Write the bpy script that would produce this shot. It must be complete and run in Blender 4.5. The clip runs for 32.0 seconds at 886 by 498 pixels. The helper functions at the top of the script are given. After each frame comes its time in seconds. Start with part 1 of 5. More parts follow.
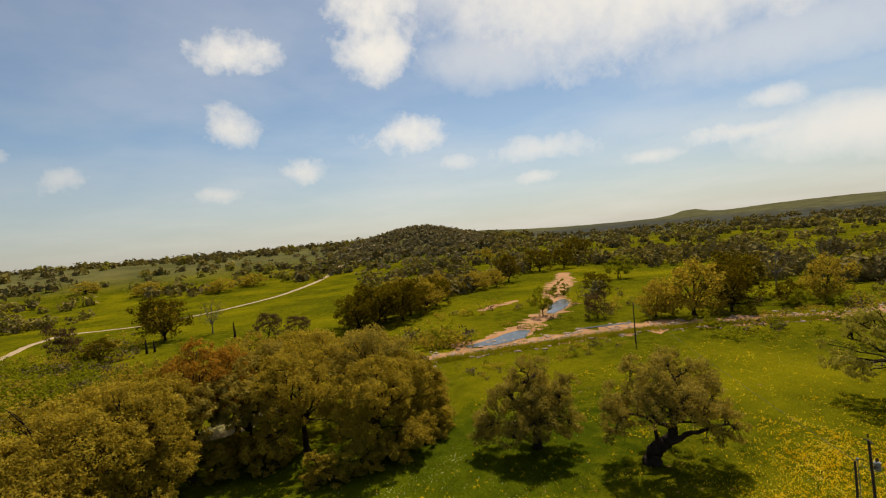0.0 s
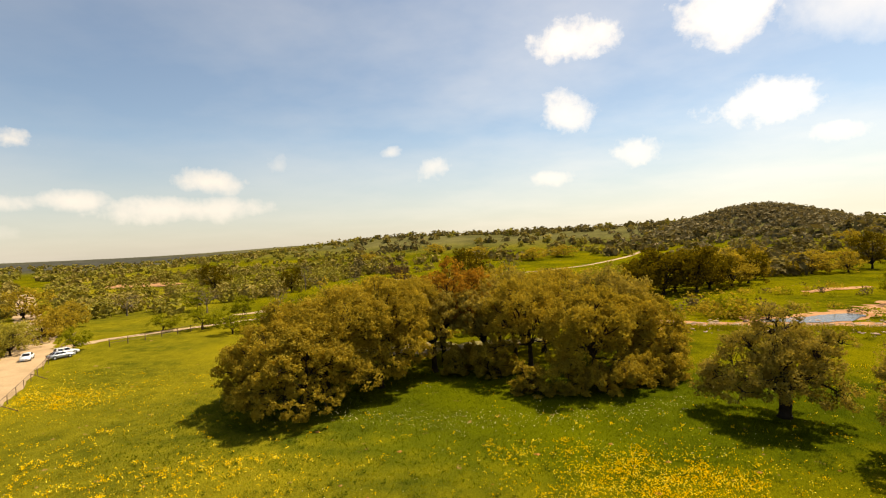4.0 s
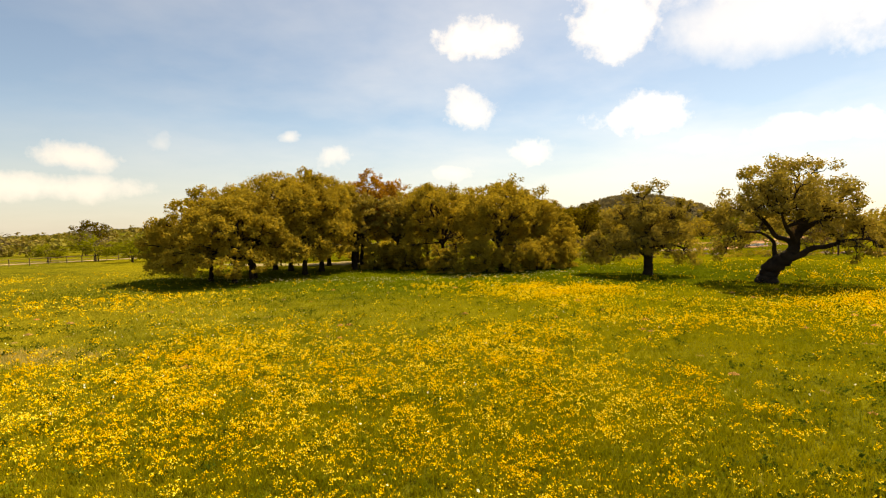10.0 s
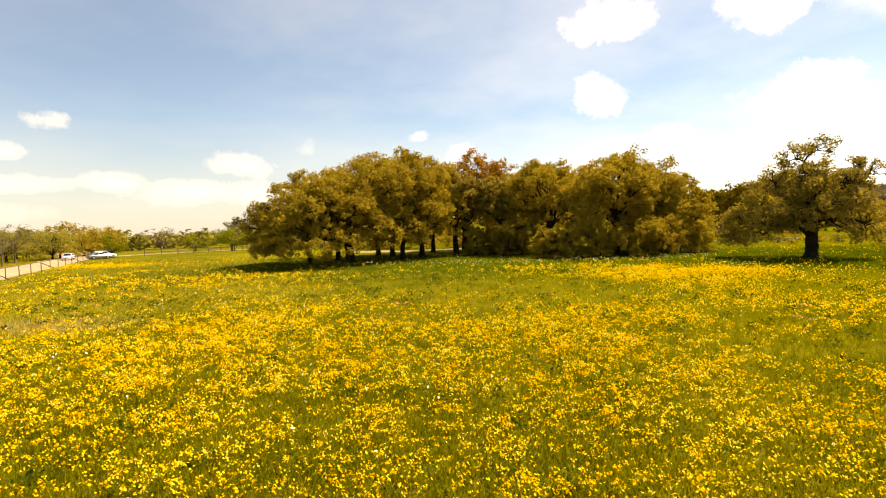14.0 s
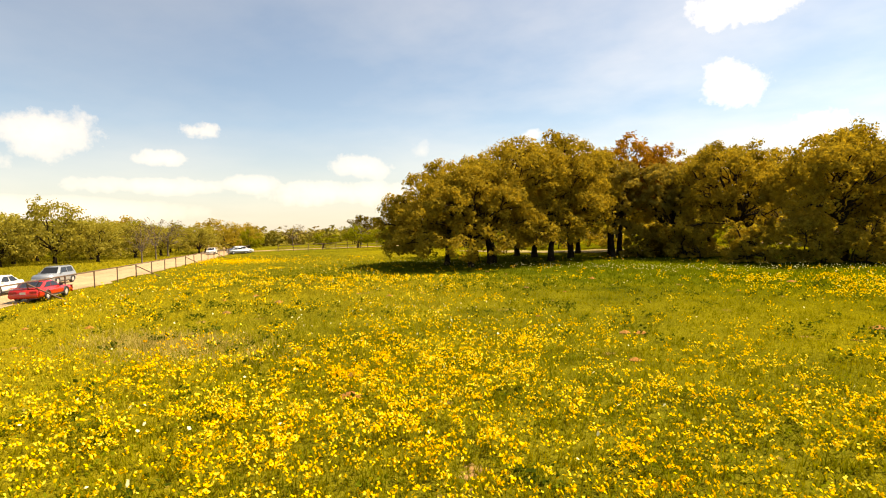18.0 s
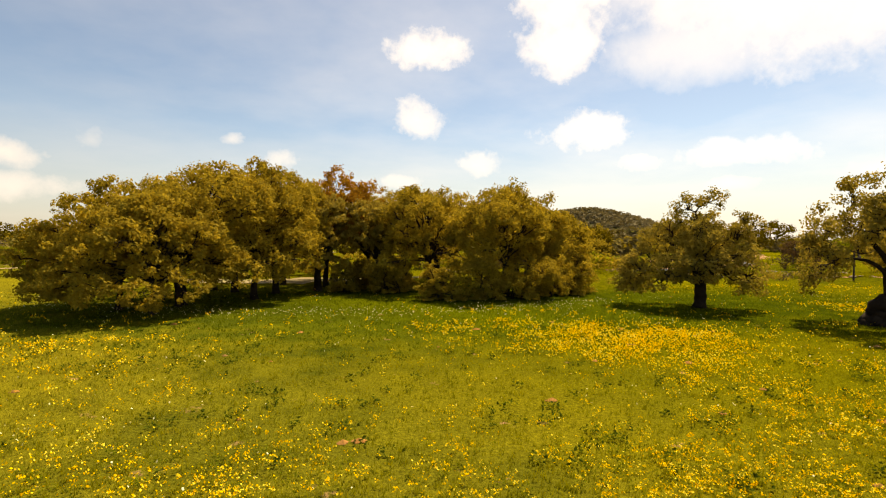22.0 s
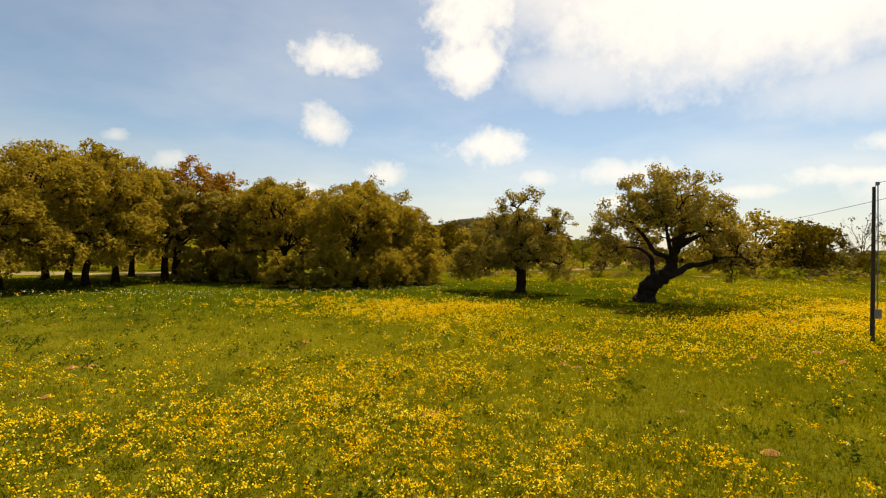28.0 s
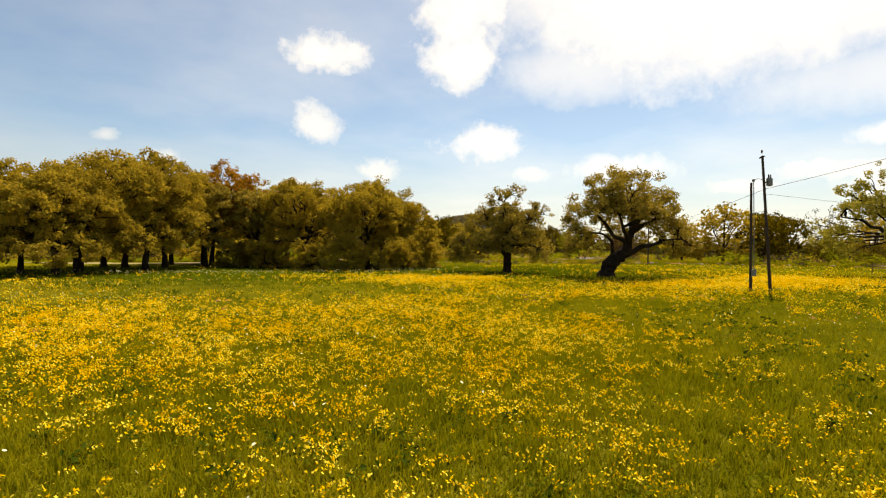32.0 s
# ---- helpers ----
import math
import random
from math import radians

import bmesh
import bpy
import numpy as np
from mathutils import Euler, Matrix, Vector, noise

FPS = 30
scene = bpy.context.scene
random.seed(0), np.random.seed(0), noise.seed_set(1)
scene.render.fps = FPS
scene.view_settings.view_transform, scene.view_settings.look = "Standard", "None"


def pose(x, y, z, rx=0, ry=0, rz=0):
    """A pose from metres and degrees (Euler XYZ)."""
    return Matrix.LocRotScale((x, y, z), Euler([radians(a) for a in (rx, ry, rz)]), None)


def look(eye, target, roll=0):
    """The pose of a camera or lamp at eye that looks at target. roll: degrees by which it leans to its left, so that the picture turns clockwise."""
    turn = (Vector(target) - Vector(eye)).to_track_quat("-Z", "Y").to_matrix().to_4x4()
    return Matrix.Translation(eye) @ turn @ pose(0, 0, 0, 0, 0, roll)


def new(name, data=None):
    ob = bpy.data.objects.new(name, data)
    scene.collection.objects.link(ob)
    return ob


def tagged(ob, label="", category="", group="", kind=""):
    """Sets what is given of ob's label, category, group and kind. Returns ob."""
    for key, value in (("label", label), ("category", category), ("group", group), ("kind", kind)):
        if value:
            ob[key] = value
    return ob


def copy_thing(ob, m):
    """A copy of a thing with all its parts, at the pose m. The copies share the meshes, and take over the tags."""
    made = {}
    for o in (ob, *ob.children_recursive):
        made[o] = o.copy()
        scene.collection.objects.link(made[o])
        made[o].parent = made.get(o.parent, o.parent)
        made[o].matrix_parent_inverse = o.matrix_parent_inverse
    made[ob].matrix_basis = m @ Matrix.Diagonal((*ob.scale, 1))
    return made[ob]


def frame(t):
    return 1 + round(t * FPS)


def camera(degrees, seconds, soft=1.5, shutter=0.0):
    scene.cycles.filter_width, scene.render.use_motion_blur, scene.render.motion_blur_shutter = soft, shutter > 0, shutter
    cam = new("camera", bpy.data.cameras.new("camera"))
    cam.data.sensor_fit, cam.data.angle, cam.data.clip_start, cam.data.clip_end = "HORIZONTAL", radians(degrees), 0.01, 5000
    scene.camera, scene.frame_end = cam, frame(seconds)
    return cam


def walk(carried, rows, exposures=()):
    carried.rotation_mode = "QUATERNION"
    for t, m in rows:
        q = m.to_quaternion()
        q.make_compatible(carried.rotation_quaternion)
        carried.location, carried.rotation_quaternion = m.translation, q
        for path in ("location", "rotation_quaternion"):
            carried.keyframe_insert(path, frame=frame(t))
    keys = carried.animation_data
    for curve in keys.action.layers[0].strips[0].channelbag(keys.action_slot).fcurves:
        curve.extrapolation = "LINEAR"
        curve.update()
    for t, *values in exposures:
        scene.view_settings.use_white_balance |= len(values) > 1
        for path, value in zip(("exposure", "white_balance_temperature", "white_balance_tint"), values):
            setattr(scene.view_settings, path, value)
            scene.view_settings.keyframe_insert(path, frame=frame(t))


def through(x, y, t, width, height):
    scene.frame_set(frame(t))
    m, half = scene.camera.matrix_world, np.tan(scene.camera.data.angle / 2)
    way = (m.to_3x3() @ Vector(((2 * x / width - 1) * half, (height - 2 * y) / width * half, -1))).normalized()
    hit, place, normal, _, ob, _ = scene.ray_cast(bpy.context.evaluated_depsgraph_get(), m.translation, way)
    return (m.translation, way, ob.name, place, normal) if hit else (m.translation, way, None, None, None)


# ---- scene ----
# ---- camera and its flight ----
cam = camera(82.0, 32.0, soft=1.15)
PATH = [
    (0, -8.02, 3.94, 22.04, 88.62, 5.32, -27.37),
    (0.5, -5.78, 4.18, 21.10, 88.63, 4.51, -20.21),
    (1, -3.99, 4.19, 20.37, 88.72, 3.84, -15.31),
    (1.5, -2.63, 4.3, 19.78, 88.66, 3.64, -9.99),
    (2, -1.60, 4.2, 19.19, 88.64, 3.30, -5.70),
    (2.5, -0.70, 3.5, 18.55, 88.61, 3.13, 0.25),
    (3, -0.08, 2.5, 17.63, 88.92, 3.12, 4.99),
    (3.5, 0.42, 1.5, 16.54, 89.14, 2.73, 8.28),
    (5.5, 4.20, 1.33, 11.52, 89.35, 1.65, 0.75),
    (6, 4.50, 1.30, 10.15, 89.55, 0.93, -4.91),
    (6.5, 3.98, -0.34, 9.49, 89.45, 0.73, -3.21),
    (7, 3.23, -2.15, 8.97, 89.29, 0.61, -4.12),
    (7.5, 2.12, -3.67, 8.42, 89.05, 0.73, -3.84),
    (8, 1.23, -4.66, 7.91, 88.89, 0.82, -3.88),
    (8.5, 0.32, -5.23, 7.17, 88.51, 0.58, -4.16),
    (9, -0.27, -5.37, 6.39, 88.32, 0.59, -2.50),
    (9.5, -0.62, -5.13, 5.69, 87.98, 0.81, -0.46),
    (10, -1.10, -4.21, 4.78, 87.91, 0.98, -3.03),
    (10.5, -1.59, -3.18, 3.70, 88.21, 1.10, -7.10),
    (11, -1.52, -2.41, 3.19, 88.08, 1.07, -7.24),
    (11.5, -1.10, -1.84, 2.96, 87.86, 1.48, -4.66),
    (12, -0.64, -1.30, 2.78, 87.82, 1.55, -2.11),
    (12.5, -0.36, -0.64, 2.92, 87.80, 1.53, -1.85),
    (13, -0.00, -0.00, 3.01, 88.00, 1.10, -1.48),
    (13.5, 0.47, 0.48, 3.26, 87.83, 0.83, 0.58),
    (14, 1.33, 0.61, 3.25, 87.67, 1.87, 11.09),
    (14.5, 0.52, 1.40, 2.99, 87.76, 2.27, 16.82),
    (15, -0.71, 2.51, 2.66, 87.91, 2.18, 19.35),
    (15.5, -1.86, 3.67, 2.46, 87.90, 1.88, 22.47),
    (17.5, -3.60, 6.09, 2.77, 87.92, 1.32, 23.84),
    (18, -3.97, 6.42, 3.10, 87.95, 1.42, 23.49),
    (18.5, -4.51, 6.85, 3.45, 88.00, 0.79, 23.64),
    (19, -5.23, 7.40, 3.89, 87.91, 0.45, 24.21),
    (19.5, -5.98, 8.01, 4.23, 87.81, 0.36, 24.69),
    (20, -6.65, 8.60, 4.59, 87.65, 0.07, 24.53),
    (20.5, -6.65, 8.66, 4.77, 87.91, 0.08, 19.88),
    (21, -5.60, 8.35, 4.82, 88.29, 0.01, 9.00),
    (21.5, -5.00, 8.34, 5.13, 88.62, -0.51, -1.70),
    (22, -4.56, 8.66, 5.30, 88.90, -0.38, -8.93),
    (22.5, -3.86, 9.80, 5.41, 89.36, -0.12, -16.30),
    (23, -2.39, 11.03, 5.41, 89.39, -0.25, -18.68),
    (23.5, -1.12, 11.60, 5.15, 90.11, -0.25, -24.72),
    (24, 0.12, 11.54, 4.71, 90.55, -0.38, -28.94),
    (24.5, 1.03, 11.37, 4.33, 91.04, -0.56, -31.72),
    (25, 1.30, 10.90, 4.27, 91.26, -0.38, -32.52),
    (25.5, 1.39, 9.38, 4.25, 90.95, -0.27, -26.37),
    (26, 1.10, 8.17, 4.31, 90.51, -0.56, -20.51),
    (26.5, 0.87, 7.19, 4.29, 90.46, -1.05, -19.46),
    (28.5, -0.32, 4.02, 3.35, 90.07, -1.31, -19.43),
    (29, -0.72, 3.46, 3.14, 90.04, -1.14, -19.07),
    (29.5, -1.11, 2.52, 3.00, 89.96, -1.14, -19.28),
    (30, -1.55, 1.61, 2.82, 90.08, -1.00, -19.83),
    (30.5, -2.11, 0.30, 2.73, 90.11, -0.88, -19.67),
    (31, -2.57, -1.15, 2.65, 90.12, -0.63, -19.93),
    (31.5, -3.00, -2.44, 2.61, 90.09, -0.61, -20.37),
    (32, -3.41, -3.67, 2.60, 89.83, -0.65, -20.13),
]
EXPOSURES = [(0, 0.2, 6650, 11), (1.0, 0.42, 6950, 12), (2, 0.68, 7200, 14), (3, 0.84, 7400, 14), (6, 0.83, 7650, 14), (13, 1.15, 8050, 15), (15.5, 1.26, 8100, 16), (19, 1.17, 8050, 15), (22, 0.87, 7800, 16), (24, 0.61, 7450, 15), (26, 0.44, 7050, 11), (29, 0.7, 7200, 12), (32, 0.78, 7250, 12)]
UNIT = 1.25  # metres to one unit of the plan
walk(cam, [(r[0], pose(r[1] * UNIT, r[2] * UNIT, r[3] * UNIT, *r[4:])) for r in PATH], EXPOSURES)

# ---- world and sun ----
SUN_AZ, SUN_EL = radians(47.0), radians(56.0)
NT = None


def node(kind, **values):
    n = NT.nodes.new(kind)
    for key, v in values.items():
        if key == "op":
            n.operation = v
        elif key == "inputs":
            for k, x in v.items():
                if isinstance(x, bpy.types.NodeSocket):
                    NT.links.new(x, n.inputs[k])
                else:
                    n.inputs[k].default_value = x
    return n


def calc(op, a, b=None, c=None, clamp=False):
    n = node("ShaderNodeMath", op=op, inputs={i: v for i, v in enumerate((a, b, c)) if v is not None})
    n.use_clamp = clamp
    return n.outputs[0]


def ramp(fac, *stops):
    n = NT.nodes.new("ShaderNodeValToRGB")
    els = n.color_ramp.elements
    while len(els) < len(stops):
        els.new(0.5)
    for e, (p, c) in zip(els, stops):
        e.position, e.color = p, (*c, 1) if len(c) == 3 else c
    NT.links.new(fac, n.inputs[0])
    return n.outputs[0]


def mixc(fac, a, b, how="MIX"):
    n = NT.nodes.new("ShaderNodeMix")
    n.data_type, n.blend_type = "RGBA", how
    for i, v in ((0, fac), (6, a), (7, b)):
        if isinstance(v, bpy.types.NodeSocket):
            NT.links.new(v, n.inputs[i])
        else:
            n.inputs[i].default_value = v if i == 0 else (*v, 1)
    return n.outputs[2]


def noise_tex(vector, scale, detail=4.0, rough=0.55, out=0):
    return node("ShaderNodeTexNoise", inputs={"Vector": vector, "Scale": scale, "Detail": detail, "Roughness": rough}).outputs[out]


def make_world():
    global NT
    world = bpy.data.worlds.new("sky")
    world.use_nodes = True
    scene.world = world
    NT = world.node_tree
    NT.nodes.clear()
    sky = NT.nodes.new("ShaderNodeTexSky")
    sky.sky_type, sky.sun_disc = "NISHITA", False
    sky.sun_elevation, sky.sun_rotation = SUN_EL, SUN_AZ
    sky.altitude, sky.air_density, sky.dust_density, sky.ozone_density = 400, 1.0, 0.5, 1.2
    way = NT.nodes.new("ShaderNodeTexCoord").outputs["Generated"]
    sep = node("ShaderNodeSeparateXYZ", inputs={0: way})
    az = calc("ARCTAN2", sep.outputs[0], sep.outputs[1])
    el = calc("ARCSINE", sep.outputs[2])
    # the cloud deck seen flat from below, stretched by perspective near the horizon
    depth = calc("DIVIDE", 1.0, calc("ADD", calc("MAXIMUM", sep.outputs[2], 0.0), 0.13))
    deck = node("ShaderNodeCombineXYZ", inputs={0: calc("MULTIPLY", sep.outputs[0], depth), 1: calc("MULTIPLY", sep.outputs[1], depth)}).outputs[0]
    veil = noise_tex(deck, 0.75, 6.0, 0.55)
    veil_thin = calc("MULTIPLY", ramp(veil, (0.40, (0, 0, 0)), (0.80, (1, 1, 1))), 0.40)
    grain = calc("SUBTRACT", noise_tex(way, 13.0, 7.0, 0.62), 0.5)
    ragged = calc("SUBTRACT", noise_tex(way, 45.0, 4.0, 0.6), 0.5)
    wobble = calc("ADD", calc("MULTIPLY", grain, 2.0), calc("MULTIPLY", ragged, 0.8))
    # cumulus clouds: bearing, elevation, half width, half height (degrees), weight
    high = [(8.2, 20.3, 4.6, 2.1, 1.0), (6.8, 13.0, 3.0, 2.2, 0.9), (-12.6, 10.1, 1.3, 0.7, 0.55), (25.1, 11.5, 4.6, 1.9, 0.95), (-47.3, 10.5, 1.8, 0.9, 0.9), (22.8, 20.0, 4.8, 2.8, 1.0),
            (23.6, 25.5, 6.0, 5.0, 1.0), (54.0, 25.0, 26.0, 8.5, 1.0), (35.0, 27.5, 11.0, 6.5, 0.72), (36.0, 19.0, 9.0, 3.5, 0.55), (64.0, 15.0, 14.0, 3.0, 0.5), (62.0, 10.0, 3.0, 1.1, 0.7), (-60.0, 9.4, 4.2, 1.9, 0.95)]
    low_row = [(13.4, 8.3, 2.6, 1.5, 0.9), (-31.2, 7.2, 3.2, 1.2, 0.9), (60.0, 7.4, 6.0, 1.0, 0.85), (70.0, 6.5, 10.0, 2.6, 0.9), (51.0, 6.3, 3.0, 0.8, 0.7), (39.5, 5.7, 2.8, 0.8, 0.7),
               (31.0, 8.2, 2.2, 0.8, 0.6), (5.2, 6.4, 2.8, 1.0, 0.7), (-7.8, 8.6, 2.0, 1.3, 0.6), (40.0, 8.6, 6.0, 1.5, 0.7), (-34.0, 4.4, 7.0, 1.2, 0.8), (-24.8, 8.8, 1.4, 1.3, 0.35),
               (-52.0, 5.1, 6.0, 0.9, 0.8), (-51.0, 7.7, 2.2, 0.8, 0.85), (-43.0, 5.3, 2.6, 0.9, 0.8), (-62.0, 2.6, 12.0, 1.2, 0.7), (-66.0, 7.0, 3.0, 1.0, 0.7)]
    total = None
    for a, e, w, h, weight in high + low_row:
        dx = calc("MULTIPLY", calc("SUBTRACT", az, radians(a - 0.9)), 1 / radians(w))
        dy = calc("MULTIPLY", calc("SUBTRACT", el, radians(e)), 1 / radians(h))
        d = calc("SQRT", calc("ADD", calc("MULTIPLY", dx, dx), calc("MULTIPLY", dy, dy)))
        m = calc("MULTIPLY", calc("SUBTRACT", 1.2 if w < 9 else 1.3, calc("ADD", d, calc("MULTIPLY", wobble, 1.35 if w < 2.6 else 1.0 if w < 9 else 0.45))), 0.72 if w < 9 else 0.8, clamp=True)
        m = calc("MULTIPLY", calc("MULTIPLY", m, calc("SUBTRACT", 2.0, m)), weight)
        total = m if total is None else calc("MAXIMUM", total, m)
    low = calc("MULTIPLY", ramp(calc("ABSOLUTE", el), (0.0, (1, 1, 1)), (0.20, (0, 0, 0))), 0.70)
    # thin bright haze round the sun
    glow_way = (math.sin(SUN_AZ) * math.cos(SUN_EL), math.cos(SUN_AZ) * math.cos(SUN_EL), math.sin(SUN_EL))
    near_sun = node("ShaderNodeVectorMath", op="DOT_PRODUCT", inputs={0: way, 1: glow_way}).outputs["Value"]
    halo = calc("MULTIPLY", ramp(near_sun, (0.80, (0, 0, 0)), (0.99, (1, 1, 1))), 0.6)
    toward = calc("MULTIPLY", calc("SUBTRACT", near_sun, 0.22), 2.2, clamp=True)
    veil_thin = calc("MULTIPLY", calc("ADD", veil_thin, 0.05), calc("ADD", 0.4, calc("MULTIPLY", toward, 0.6)))
    white = calc("MAXIMUM", calc("MAXIMUM", total, veil_thin), halo)
    blue = node("ShaderNodeBackground", inputs={0: mixc(1.0, sky.outputs[0], (0.93, 1.0, 1.0), "MULTIPLY"), 1: 0.076})
    cloud = node("ShaderNodeBackground", inputs={0: (1.0, 0.968, 0.89, 1), 1: calc("ADD", 0.60, calc("MULTIPLY", toward, 0.16))})
    haze = node("ShaderNodeBackground", inputs={0: (1.0, 0.965, 0.89, 1), 1: calc("ADD", 0.35, calc("MULTIPLY", toward, 0.14))})
    clear = node("ShaderNodeMixShader", inputs={0: low, 1: blue.outputs[0], 2: haze.outputs[0]})
    out = node("ShaderNodeMixShader", inputs={0: white, 1: clear.outputs[0], 2: cloud.outputs[0]})
    NT.links.new(out.outputs[0], NT.nodes.new("ShaderNodeOutputWorld").inputs[0])


make_world()
lamp = bpy.data.lights.new("sun", "SUN")
lamp.energy, lamp.angle, lamp.color = 5.0, radians(0.6), (1.0, 0.91, 0.74)
new("sun", lamp).matrix_world = look((0, 0, 0), (-math.sin(SUN_AZ) * math.cos(SUN_EL), -math.cos(SUN_AZ) * math.cos(SUN_EL), -math.sin(SUN_EL)))


# ---- materials ----
def start(name):
    global NT
    m = bpy.data.materials.new(name)
    m.use_nodes = True
    NT = m.node_tree
    NT.nodes.clear()
    return m


def finish(shader):
    NT.links.new(shader, NT.nodes.new("ShaderNodeOutputMaterial").inputs[0])


def surface(name, a, b, scale=3.0, fine=40.0, rough=0.8, bump=0.3, metal=0.0, dirt=None, coat=0.0, shine=0.3):
    """Two-tone noise at a coarse and a fine scale, with relief."""
    m = start(name)
    at = NT.nodes.new("ShaderNodeTexCoord").outputs["Object"]
    col = mixc(ramp(noise_tex(at, scale), (0.3, (0, 0, 0)), (0.7, (1, 1, 1))), a, b)
    small = noise_tex(at, fine, 3.0)
    col = mixc(0.55, col, ramp(small, (0.25, (0.55, 0.55, 0.55)), (0.75, (1.35, 1.35, 1.35))), "MULTIPLY")
    if dirt:
        col = mixc(ramp(noise_tex(at, scale * 0.35, 5.0), (0.5, (0, 0, 0)), (0.72, (1, 1, 1))), col, dirt)
    b_node = node("ShaderNodeBump", inputs={"Strength": bump, "Distance": 0.02, "Height": small})
    p = node("ShaderNodeBsdfPrincipled", inputs={"Base Color": col, "Roughness": rough, "Metallic": metal, "Normal": b_node.outputs[0], "Coat Weight": coat, "Specular IOR Level": shine})
    finish(p.outputs[0])
    return m


def foliage(name, tones, patch=0.35, through=0.45, rough=0.75, single=0.2):
    """Leaves: each one with its own tone, drifting from clump to clump; some light passes through."""
    m = start(name)
    geo = NT.nodes.new("ShaderNodeNewGeometry")
    one = geo.outputs["Random Per Island"]
    drift = noise_tex(geo.outputs["Position"], patch, 3.0)
    sprig = noise_tex(geo.outputs["Position"], patch * 4.5, 2.0)
    fac = calc("ADD", calc("MULTIPLY", one, single), calc("MULTIPLY", calc("SUBTRACT", drift, 0.22), 0.85))
    fac = calc("ADD", fac, calc("MULTIPLY", calc("SUBTRACT", sprig, 0.3), 0.6), clamp=True)
    n = len(tones)
    col = ramp(fac, *[(i / (n - 1), t) for i, t in enumerate(tones)])
    face = node("ShaderNodeBsdfPrincipled", inputs={"Base Color": col, "Roughness": rough, "Specular IOR Level": 0.0})
    back = node("ShaderNodeBsdfTranslucent", inputs={0: mixc(1.0, col, (1.15, 1.05, 0.6), "MULTIPLY")})
    finish(node("ShaderNodeMixShader", inputs={0: through, 1: face.outputs[0], 2: back.outputs[0]}).outputs[0])
    return m


def plain(name, col, rough=0.5, metal=0.0, **more):
    m = start(name)
    at = NT.nodes.new("ShaderNodeTexCoord").outputs["Object"]
    r = calc("ADD", calc("MULTIPLY", noise_tex(at, 6.0), 0.15), rough - 0.07)
    c = mixc(0.25, col, ramp(noise_tex(at, 2.5), (0.3, (0.7, 0.7, 0.7)), (0.7, (1.1, 1.1, 1.1))), "MULTIPLY")
    p = node("ShaderNodeBsdfPrincipled", inputs={"Base Color": c, "Roughness": r, "Metallic": metal, **more})
    finish(p.outputs[0])
    return m


